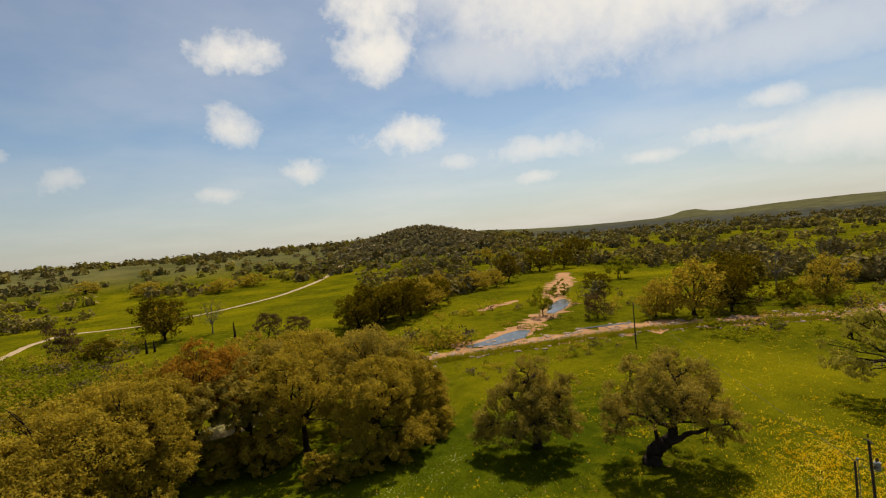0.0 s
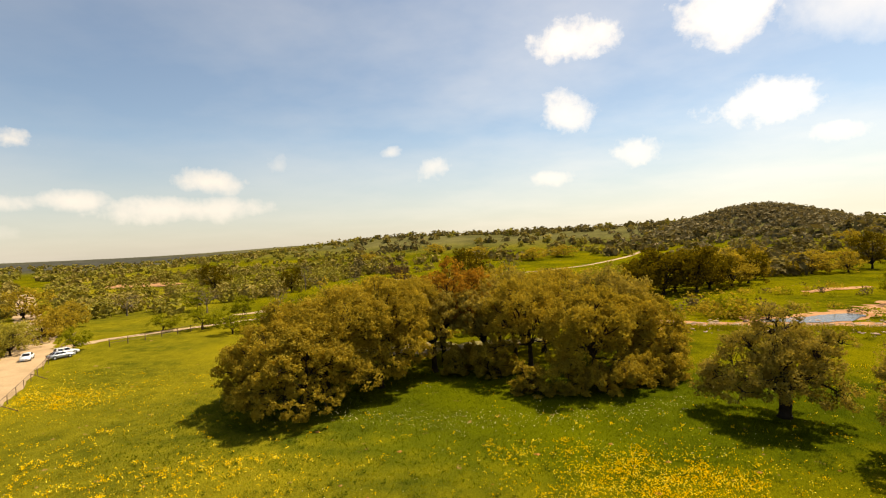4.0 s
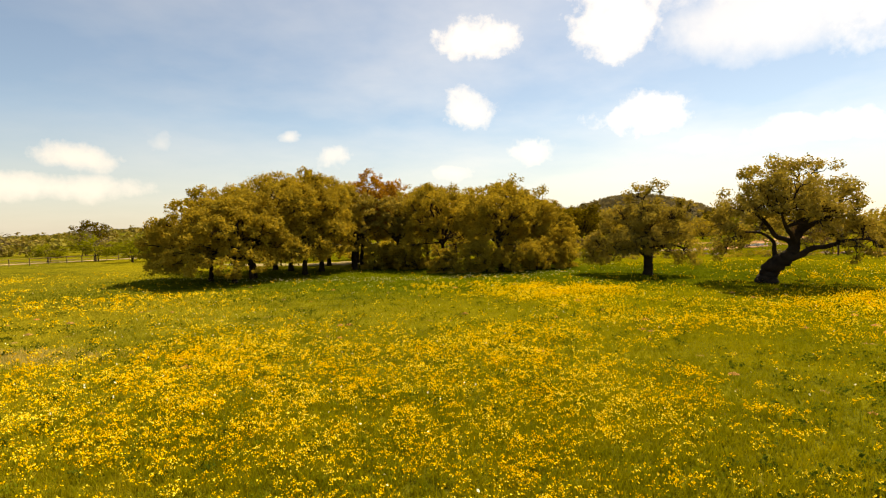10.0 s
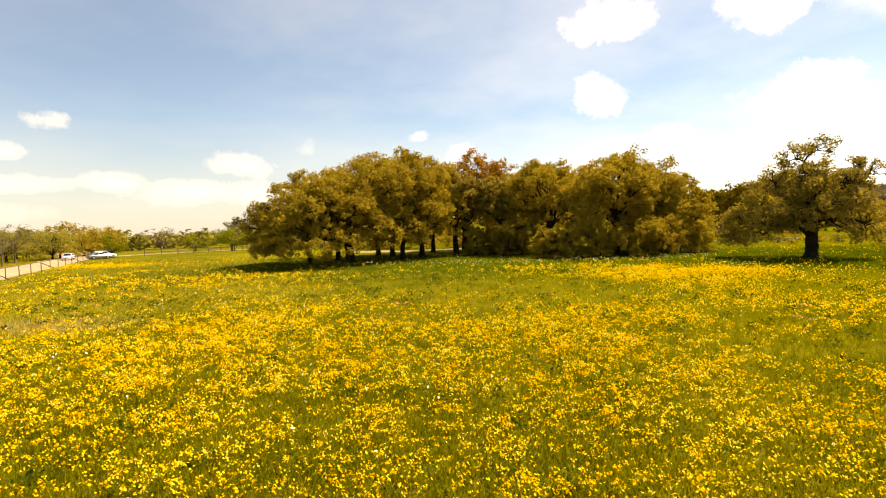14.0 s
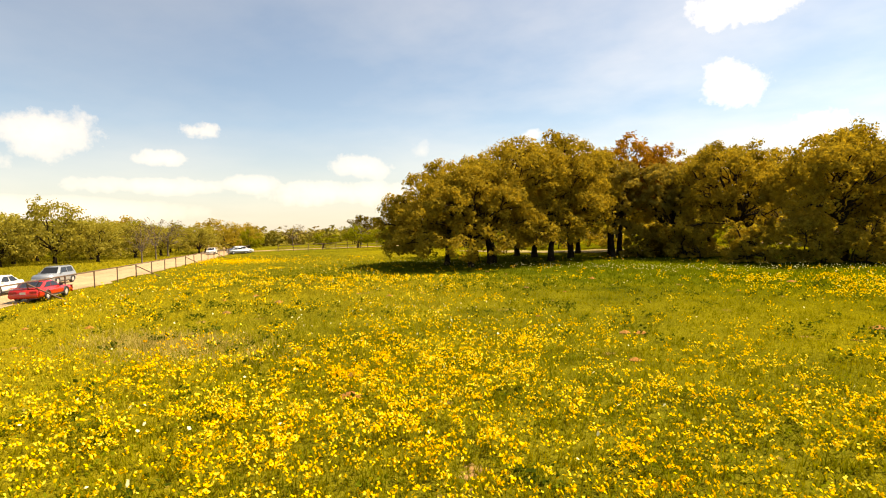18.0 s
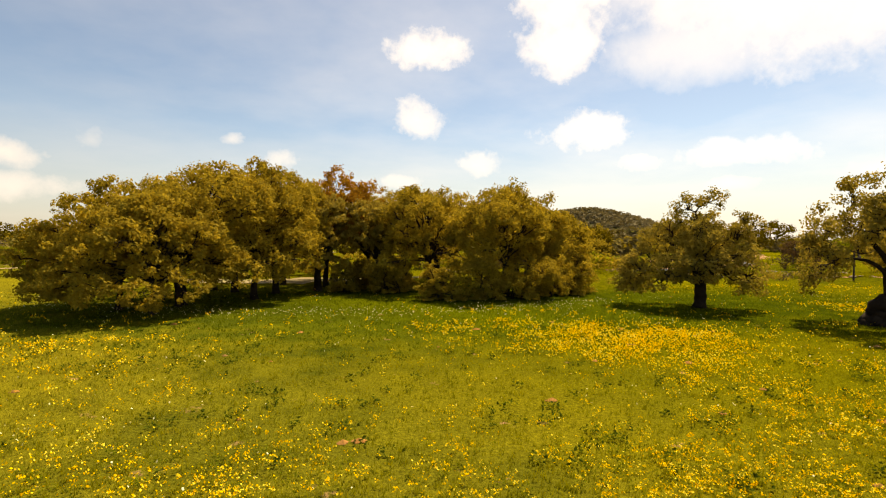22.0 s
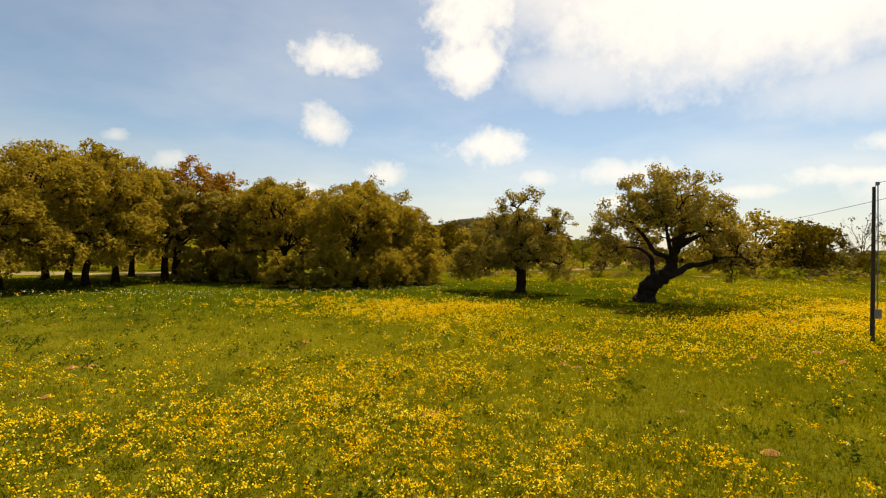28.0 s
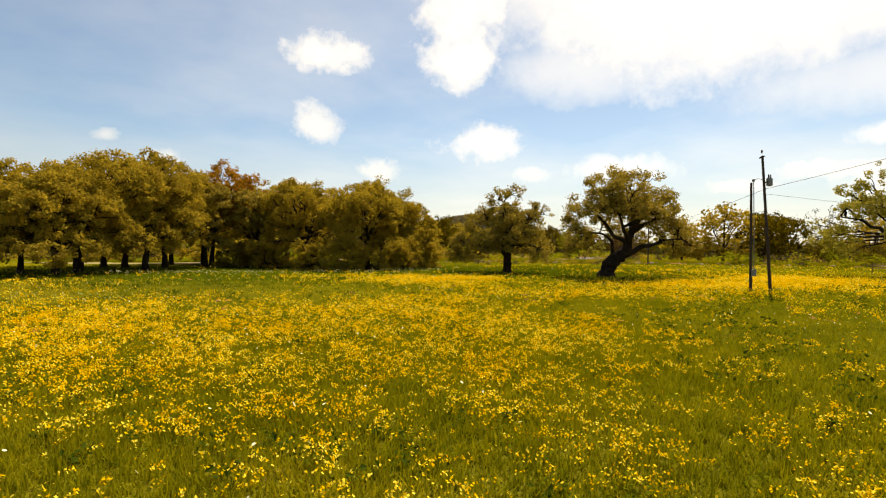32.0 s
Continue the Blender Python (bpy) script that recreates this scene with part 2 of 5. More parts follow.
def ground_material():
    m = start("meadow_ground")
    at = NT.nodes.new("ShaderNodeNewGeometry").outputs["Position"]
    big, mid, small = noise_tex(at, 0.028, 4.0), noise_tex(at, 0.35, 5.0), noise_tex(at, 7.0, 5.0, 0.65)
    green = mixc(ramp(mid, (0.35, (0, 0, 0)), (0.65, (1, 1, 1))), (0.042, 0.047, 0.002), (0.084, 0.082, 0.003))
    green = mixc(ramp(big, (0.42, (0, 0, 0)), (0.68, (1, 1, 1))), green, (0.130, 0.114, 0.003))
    green = mixc(0.8, green, ramp(small, (0.28, (0.32, 0.34, 0.32)), (0.72, (1.62, 1.6, 1.5))), "MULTIPLY")
    tiny = noise_tex(at, 34.0, 3.0, 0.6)
    green = mixc(0.75, green, ramp(tiny, (0.32, (0.4, 0.4, 0.4)), (0.68, (1.65, 1.65, 1.6))), "MULTIPLY")
    # drier, paler turf along the dirt road
    lay = node("ShaderNodeVectorMath", op="DOT_PRODUCT", inputs={0: at, 1: (0.796, 0.605, 0.0)}).outputs["Value"]
    lay = calc("ABSOLUTE", calc("ADD", lay, calc("ADD", 28.0, calc("MULTIPLY", calc("SUBTRACT", mid, 0.5), 14.0))))
    green = mixc(ramp(calc("MULTIPLY", lay, 0.0165), (0.62, (1, 1, 1)), (1.0, (0, 0, 0))), green, mixc(1.0, green, (1.45, 1.35, 2.6), "MULTIPLY"))
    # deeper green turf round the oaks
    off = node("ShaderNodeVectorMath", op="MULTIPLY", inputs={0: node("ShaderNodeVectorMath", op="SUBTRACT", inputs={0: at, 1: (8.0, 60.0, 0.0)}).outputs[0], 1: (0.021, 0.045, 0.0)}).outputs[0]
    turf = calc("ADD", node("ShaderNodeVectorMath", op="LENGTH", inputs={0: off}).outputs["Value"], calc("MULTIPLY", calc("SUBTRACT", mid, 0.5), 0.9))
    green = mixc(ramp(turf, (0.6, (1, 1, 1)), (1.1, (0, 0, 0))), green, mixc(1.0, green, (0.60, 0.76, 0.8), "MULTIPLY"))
    bare = calc("MULTIPLY", ramp(noise_tex(at, 0.55, 5.0, 0.6), (0.66, (0, 0, 0)), (0.72, (1, 1, 1))), ramp(small, (0.35, (0, 0, 0)), (0.55, (1, 1, 1))))
    col = mixc(bare, green, (0.30, 0.17, 0.075))
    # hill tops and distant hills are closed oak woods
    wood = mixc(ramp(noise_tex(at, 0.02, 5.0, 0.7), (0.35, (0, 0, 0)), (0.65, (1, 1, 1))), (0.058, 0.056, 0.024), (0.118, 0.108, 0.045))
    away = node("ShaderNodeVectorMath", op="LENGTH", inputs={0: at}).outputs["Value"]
    # farthest woods darkened towards blue-grey: aerial haze put into the colour
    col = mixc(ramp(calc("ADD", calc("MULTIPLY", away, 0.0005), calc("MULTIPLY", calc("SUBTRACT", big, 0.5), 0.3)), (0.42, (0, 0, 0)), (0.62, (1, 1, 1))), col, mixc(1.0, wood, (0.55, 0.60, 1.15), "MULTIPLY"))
    rise = calc("MULTIPLY", node("ShaderNodeSeparateXYZ", inputs={0: at}).outputs[2], 0.04)
    col = mixc(ramp(calc("ADD", rise, calc("MULTIPLY", calc("SUBTRACT", mid, 0.5), 0.5)), (0.25, (0, 0, 0)), (0.75, (0.8, 0.8, 0.8))), col, wood)
    b = node("ShaderNodeBump", inputs={"Strength": 0.7, "Distance": 0.12, "Height": small})
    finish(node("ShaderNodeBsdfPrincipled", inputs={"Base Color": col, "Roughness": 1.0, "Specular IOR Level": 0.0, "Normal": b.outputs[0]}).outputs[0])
    return m


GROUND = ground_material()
BARK = surface("bark", (0.018, 0.013, 0.009), (0.042, 0.031, 0.021), 1.5, 22.0, 1.0, 0.9, shine=0.05)
BARK_PALE = surface("grey_bark", (0.10, 0.078, 0.055), (0.19, 0.15, 0.11), 1.5, 22.0, 0.95, 0.7)
OAK = foliage("oak_leaves", [(0.108, 0.083, 0.010), (0.256, 0.192, 0.021), (0.420, 0.312, 0.036), (0.555, 0.412, 0.055)])
OAK_OPEN = foliage("grey_green_oak_leaves", [(0.108, 0.085, 0.016), (0.230, 0.180, 0.032), (0.365, 0.280, 0.052), (0.480, 0.365, 0.080)])
# distant oak tones are greyed to paint in the haze of distance
HAZED_FAR_OAK = foliage("hazed_distant_oak_leaves", [(0.082, 0.066, 0.026), (0.150, 0.120, 0.044), (0.225, 0.178, 0.064)], patch=0.08, through=0.15)
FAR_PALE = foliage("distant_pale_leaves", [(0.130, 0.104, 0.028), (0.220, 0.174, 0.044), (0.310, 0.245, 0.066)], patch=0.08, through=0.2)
# brown-grey knoll trees, paled further with haze mixed into their tones
HAZED_KNOLL_OAK = foliage("hazed_knoll_oak_leaves", [(0.130, 0.108, 0.056), (0.215, 0.176, 0.088), (0.300, 0.245, 0.126)], patch=0.08, through=0.15)
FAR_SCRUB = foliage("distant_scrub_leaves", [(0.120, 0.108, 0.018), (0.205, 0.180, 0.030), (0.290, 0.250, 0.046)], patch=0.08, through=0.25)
OAK_LIGHT = foliage("pale_oak_leaves", [(0.125, 0.117, 0.017), (0.240, 0.218, 0.034), (0.375, 0.328, 0.058), (0.475, 0.410, 0.096)])
OAK_DARK = foliage("dark_oak_leaves", [(0.038, 0.030, 0.0026), (0.079, 0.060, 0.0037), (0.135, 0.101, 0.0063), (0.188, 0.139, 0.0105)])
OAK_RUST = foliage("rusty_oak_leaves", [(0.10, 0.052, 0.007), (0.24, 0.120, 0.013), (0.37, 0.190, 0.022), (0.43, 0.25, 0.034)])
YELLOWING = foliage("yellowing_oak_leaves", [(0.15, 0.105, 0.006), (0.26, 0.185, 0.010), (0.37, 0.26, 0.016)])
LIME = foliage("fresh_green_leaves", [(0.086, 0.095, 0.0048), (0.190, 0.194, 0.0091), (0.293, 0.284, 0.0151)])
BROWN = foliage("brown_leaves", [(0.055, 0.034, 0.018), (0.095, 0.060, 0.030), (0.15, 0.10, 0.045)])
WILLOW = foliage("bare_twigs", [(0.10, 0.072, 0.03), (0.17, 0.125, 0.055)], through=0.1)
GRASS = foliage("grass_blades", [(0.066, 0.085, 0.003), (0.150, 0.158, 0.006), (0.250, 0.232, 0.009), (0.37, 0.305, 0.022)], patch=0.25, through=0.42, single=0.3)
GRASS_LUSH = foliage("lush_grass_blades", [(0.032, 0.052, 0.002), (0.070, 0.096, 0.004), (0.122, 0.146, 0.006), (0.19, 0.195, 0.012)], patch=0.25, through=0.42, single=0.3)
GRASS_PALE = foliage("pale_grass_blades", [(0.108, 0.116, 0.009), (0.212, 0.202, 0.016), (0.325, 0.286, 0.028), (0.44, 0.36, 0.056)], patch=0.25, through=0.42, single=0.3)
STRAW = foliage("dead_grass", [(0.36, 0.28, 0.07), (0.48, 0.39, 0.13), (0.58, 0.48, 0.19)], patch=0.6, through=0.4)
SPROUT = foliage("fresh_herb_leaves", [(0.080, 0.108, 0.005), (0.150, 0.176, 0.009), (0.235, 0.250, 0.014)], patch=0.5)
HERB = foliage("weed_leaves", [(0.030, 0.048, 0.004), (0.058, 0.082, 0.007), (0.092, 0.118, 0.011)], patch=0.5)
YELLOW = foliage("yellow_petals", [(0.56, 0.255, 0.0006), (0.68, 0.365, 0.001), (0.76, 0.49, 0.004), (0.86, 0.70, 0.07)], patch=0.3, through=0.3, rough=0.5, single=0.6)
WHITE_PETAL = foliage("white_petals", [(0.76, 0.72, 0.34), (0.86, 0.83, 0.55)], through=0.2)
DIRT = surface("pale_road_dirt", (0.32, 0.222, 0.118), (0.39, 0.28, 0.158), 0.35, 5.0, 0.95, 0.5, dirt=(0.24, 0.165, 0.08))
SAND = surface("pink_creek_sand", (0.29, 0.142, 0.060), (0.40, 0.225, 0.110), 0.25, 2.5, 1.0, 0.5, dirt=(0.17, 0.105, 0.04), shine=0.05)
DRY = surface("pale_dry_grass", (0.19, 0.145, 0.06), (0.27, 0.21, 0.095), 0.5, 9.0, 1.0, 0.6, dirt=(0.22, 0.20, 0.06), shine=0.05)
SOIL = surface("orange_soil", (0.27, 0.115, 0.018), (0.35, 0.165, 0.03), 1.5, 14.0, 1.0, 0.6, dirt=(0.15, 0.10, 0.03))
STONE = surface("pinkish_rock", (0.22, 0.14, 0.09), (0.34, 0.24, 0.17), 0.8, 6.0, 0.9, 0.5)
WATER = plain("creek_water", (0.06, 0.06, 0.055), 0.2)
POLE_WOOD = surface("weathered_pole", (0.035, 0.024, 0.017), (0.072, 0.048, 0.034), 1.2, 25.0, 0.9, 0.5)
STEEL = surface("rusty_pipe", (0.10, 0.065, 0.045), (0.16, 0.10, 0.065), 4.0, 30.0, 0.75, 0.2, metal=0.3)
GREY_METAL = plain("grey_painted_metal", (0.19, 0.20, 0.20), 0.55, 0.3)
CABLE = plain("black_cable", (0.02, 0.02, 0.02), 0.6)
CERAMIC = plain("brown_ceramic", (0.10, 0.05, 0.035), 0.25)


# ---- mesh helpers ----
def mesh_of(name, verts, faces, smooth=False):
    """A mesh from arrays: verts (n, 3), faces (m, k)."""
    verts, faces = np.asarray(verts, np.float32), np.asarray(faces, np.int32)
    me = bpy.data.meshes.new(name)
    m, k = faces.shape
    me.vertices.add(len(verts))
    me.vertices.foreach_set("co", verts.ravel())
    me.loops.add(m * k)
    me.loops.foreach_set("vertex_index", faces.ravel())
    me.polygons.add(m)
    me.polygons.foreach_set("loop_start", np.arange(0, m * k, k, dtype=np.int32))
    me.polygons.foreach_set("use_smooth", np.full(m, smooth))
    me.update(calc_edges=True)
    return me


def part(name, shape, material, parent, label=""):
    """One mesh object under a thing or a part; shape is a bmesh or a mesh."""
    me = shape
    if isinstance(shape, bmesh.types.BMesh):
        me = bpy.data.meshes.new(name)
        shape.to_mesh(me)
        shape.free()
    me.materials.append(material)
    ob = new(name, me)
    ob.parent = parent
    if label:
        tagged(ob, label)
    return ob


def empty(name, m, label, category, group=""):
    ob = new(name)
    ob.matrix_world = m
    return tagged(ob, label, category, group)


def tube(points, radii, sides=7):
    """Verts and quads of a bent tapered tube along points."""
    pts, n = np.asarray(points, float), len(points)
    tang = np.gradient(pts, axis=0)
    tang /= np.linalg.norm(tang, axis=1)[:, None] + 1e-9
    up = np.eye(3)[np.abs(tang).max(0).argmin()][None]
    side = np.cross(tang, up)
    side /= np.linalg.norm(side, axis=1)[:, None] + 1e-9
    over = np.cross(side, tang)
    a = np.linspace(0, 2 * np.pi, sides, endpoint=False)
    r = np.asarray(radii, float)[:, None, None]
    v = pts[:, None] + r * (np.cos(a)[None, :, None] * side[:, None] + np.sin(a)[None, :, None] * over[:, None])
    i = np.arange(n - 1)[:, None] * sides
    j = np.arange(sides)[None]
    k = (j + 1) % sides
    f = np.stack([i + j, i + k, i + k + sides, i + j + sides], -1).reshape(-1, 4)
    return v.reshape(-1, 3), f


def join(pieces):
    vs, fs, at = [], [], 0
    for v, f in pieces:
        vs.append(v)
        fs.append(np.asarray(f) + at)
        at += len(v)
    return np.concatenate(vs), np.concatenate(fs)


def leaves(rng, centres, spread, size, flat=0.0, out=None):
    """Folded-diamond leaf faces at the centres: verts, quads."""
    n = len(centres)
    z = rng.normal(size=(n, 3))
    z[:, 2] += flat * np.sign(z[:, 2] + 1e-6)
    if out is not None:
        z = z * 0.42 + out / (np.linalg.norm(out, axis=1)[:, None] + 1e-9)
    z /= np.linalg.norm(z, axis=1)[:, None]
    x = np.cross(z, rng.normal(size=(n, 3)))
    x /= np.linalg.norm(x, axis=1)[:, None] + 1e-9
    y = np.cross(z, x)
    s = (size * rng.uniform(0.6, 1.35, n))[:, None]
    c = centres + rng.normal(size=(n, 3)) * spread
    v = np.stack([c - x * s, c - y * s * 0.62 + z * s * 0.2, c + x * s, c + y * s * 0.62 + z * s * 0.2], 1)
    return v.reshape(-1, 3), np.arange(4 * n).reshape(-1, 4)


def box_bm(sx, sy, sz, x=0, y=0, z=0, bevel=0.0, m=None):
    """A bevelled box with its centre at x, y and its foot at z."""
    bm = bmesh.new()
    bmesh.ops.create_cube(bm, size=1.0)
    bmesh.ops.scale(bm, vec=(sx, sy, sz), verts=bm.verts)
    if bevel:
        bmesh.ops.bevel(bm, geom=bm.edges[:], offset=bevel, segments=2, profile=0.7, affect="EDGES")
    bmesh.ops.translate(bm, vec=(x, y, z + sz / 2), verts=bm.verts)
    if m is not None:
        bmesh.ops.transform(bm, matrix=m, verts=bm.verts)
    return bm


# ---- ground ----
def smooth(a, b, t):
    t = np.clip((t - a) / (b - a), 0, 1)
    return t * t * (3 - 2 * t)


def height(x, y):
    """Height of the land: a level meadow by the camera, a wooded ridge and a knoll far off."""
    x, y = np.asarray(x, float), np.asarray(y, float)
    d = np.hypot(x, y)
    az = np.degrees(np.arctan2(x, y))
    ridge = 22.0 * smooth(330, 640, d) * smooth(-40, -13, az) * (1 - smooth(28, 42, az))
    knoll = 21.5 * np.exp(-(((x - 192) / 56.0) ** 2 + ((y - 440) / 80.0) ** 2))
    far = 26.0 * smooth(1100, 2300, d) * (0.5 + 0.5 * smooth(20, 70, az)) * (0.72 + 0.28 * np.sin(az * 0.21 + 1.0)) + 22.0 * smooth(45, 80, az) * smooth(1200, 2600, d)
    cone = 26.0 * np.exp(-(((az - 53.0) / 1.6) ** 2)) * smooth(1700, 2300, d)
    roll = 1.6 * np.sin(x * 0.021 + 1.3) * np.sin(y * 0.017) * smooth(150, 320, d)
    return ridge + knoll + far + cone + roll


def make_ground():
    u = np.linspace(-1, 1, 241)
    line = 4600 * np.sinh(u * 5.6) / math.sinh(5.6)
    gx, gy = np.meshgrid(line, line + 30.0)
    n = len(u)
    v = np.stack([gx, gy, height(gx, gy)], -1).reshape(-1, 3)
    i = np.arange(n - 1)
    a = (i[:, None] * n + i[None]).ravel()
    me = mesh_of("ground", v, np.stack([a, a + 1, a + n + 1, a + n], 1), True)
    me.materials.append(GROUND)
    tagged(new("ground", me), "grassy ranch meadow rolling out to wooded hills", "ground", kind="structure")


make_ground()


def strip(name, line, widths, material, label, category, lift=0.03, seed=1, ragged=0.12):
    """A ribbon of ground cover along a line, with worn uneven edges."""
    rng = np.random.default_rng(seed)
    p = np.asarray(line, float)
    seg = np.r_[0, np.cumsum(np.linalg.norm(np.diff(p, axis=0), axis=1))]
    s = np.linspace(0, seg[-1], max(8, int(seg[-1] / 1.5)))
    c = np.stack([np.interp(s, seg, p[:, 0]), np.interp(s, seg, p[:, 1])], 1)
    for _ in range(6):
        c[1:-1] = (c[:-2] + 2 * c[1:-1] + c[2:]) / 4
    w = np.interp(s, seg, widths)
    t = np.gradient(c, axis=0)
    t /= np.linalg.norm(t, axis=1)[:, None]
    nrm = np.stack([t[:, 1], -t[:, 0]], 1)
    across = np.array([-0.5, -0.25, 0, 0.25, 0.5])
    off = across[None] * w[:, None]
    edge = rng.normal(size=(len(s), 2)) * ragged * w[:, None] * 0.5
    off[:, 0] += edge[:, 0]
    off[:, -1] += edge[:, 1]
    q = c[:, None] + off[:, :, None] * nrm[:, None]
    z = height(q[..., 0], q[..., 1]) + lift + 0.03 * np.array([-0.5, 0.2, 1, 0.2, -0.5])[None]
    v = np.concatenate([q, z[..., None]], -1).reshape(-1, 3)
    k = len(across)
    i = np.arange(len(s) - 1)[:, None] * k + np.arange(k - 1)[None]
    i = i.ravel()
    me = mesh_of(name, v, np.stack([i, i + 1, i + k + 1, i + k], 1), True)
    me.materials.append(material)
    return tagged(new(name, me), label, category, kind="structure")


ROAD_LINE = [(6, -34), (-18, -2.5), (-42.5, 27.5), (-59, 49.5), (-75.5, 70.5), (-96, 92), (-140, 130), (-230, 212)]
strip("road", ROAD_LINE, [6.4, 6.4, 6.4, 6.6, 6.6, 6.4, 6, 6], DIRT, "pale unpaved ranch road of dusty caliche", "road", seed=2, ragged=0.07)
strip("track", [(-78, 78), (-77, 85), (-72, 91.5), (-62, 103.5), (-57, 108.5), (-53.5, 115), (-52.5, 140), (-54, 165), (-53, 205), (-47, 227), (-36, 222), (-21, 219), (4, 242), (38, 288), (72, 345), (108, 412)],
      [3.0, 2.8, 2.6, 2.2, 2.2, 2.2, 2.4, 2.4, 2.6, 2.8, 2.6, 2.6, 2.8, 3.0, 3.4, 3.6], DIRT, "narrow pale dirt track across the pasture", "track", lift=0.06, seed=3)
strip("creek_bank", [(-68, 117), (-62, 120), (-57, 126)], [2.0, 6.0, 3.0], DIRT, "bare pale rock shelf beside the track", "creek bank", lift=0.04, seed=16, ragged=0.35)
strip("creek_bank", [(14, 92), (27, 89), (45, 85.5), (57, 82.5), (72, 79), (87, 69), (100, 60), (135, 42)], [3.5, 6.5, 6.5, 7.5, 9.0, 8.5, 7, 5], SAND,
      "bare pinkish sand and rock along the creek", "creek bank", lift=0.05, seed=4, ragged=0.3)
strip("creek_bank", [(100, 138), (122, 158), (150, 190)], [7, 10, 5], SAND, "bare pinkish gravel bar in the creek bed", "creek bank", lift=0.05, seed=5, ragged=0.3)
strip("creek_bank", [(66, 128), (74, 133), (84, 135)], [2, 4, 2], SAND, "bare pale soil patch beside the creek", "creek bank", lift=0.05, seed=6, ragged=0.3)
strip("creek_bank", [(-215, 250), (-190, 232), (-160, 222)], [14, 26, 10], SAND, "distant bare sandy flat among trees", "sand flat", lift=0.4, seed=6, ragged=0.2)
for line, wide in (([(40, 91.0), (46, 90.0), (52, 91.5), (57, 95)], [2.0, 5.0, 6.0, 2.5]), ([(74, 107), (80, 112), (86, 117), (92, 123)], [2.0, 4.5, 5.0, 2.0]), ([(64, 86.5), (70, 85.0), (76, 82.5)], [0.6, 1.6, 0.8])):
    strip("creek_water", line, wide, WATER, "still creek water reflecting the sky", "water", lift=0.12, seed=7, ragged=0.12)
strip("creek_bank", [(38, 93), (50, 92), (62, 99), (74, 108), (86, 117), (100, 138)], [4, 8.5, 5.5, 7, 8, 6], SAND, "brown muddy bed of the side creek", "creek bank", lift=0.04, seed=8, ragged=0.3)


strip("dry_ground", [(-32, 78), (-24, 74), (-14, 73.5), (-2, 76), (6, 80)], [1.5, 5.0, 6.5, 5.5, 1.5], DRY, "pale dry grass strip behind the grove", "ground", lift=0.05, seed=17, ragged=0.3)


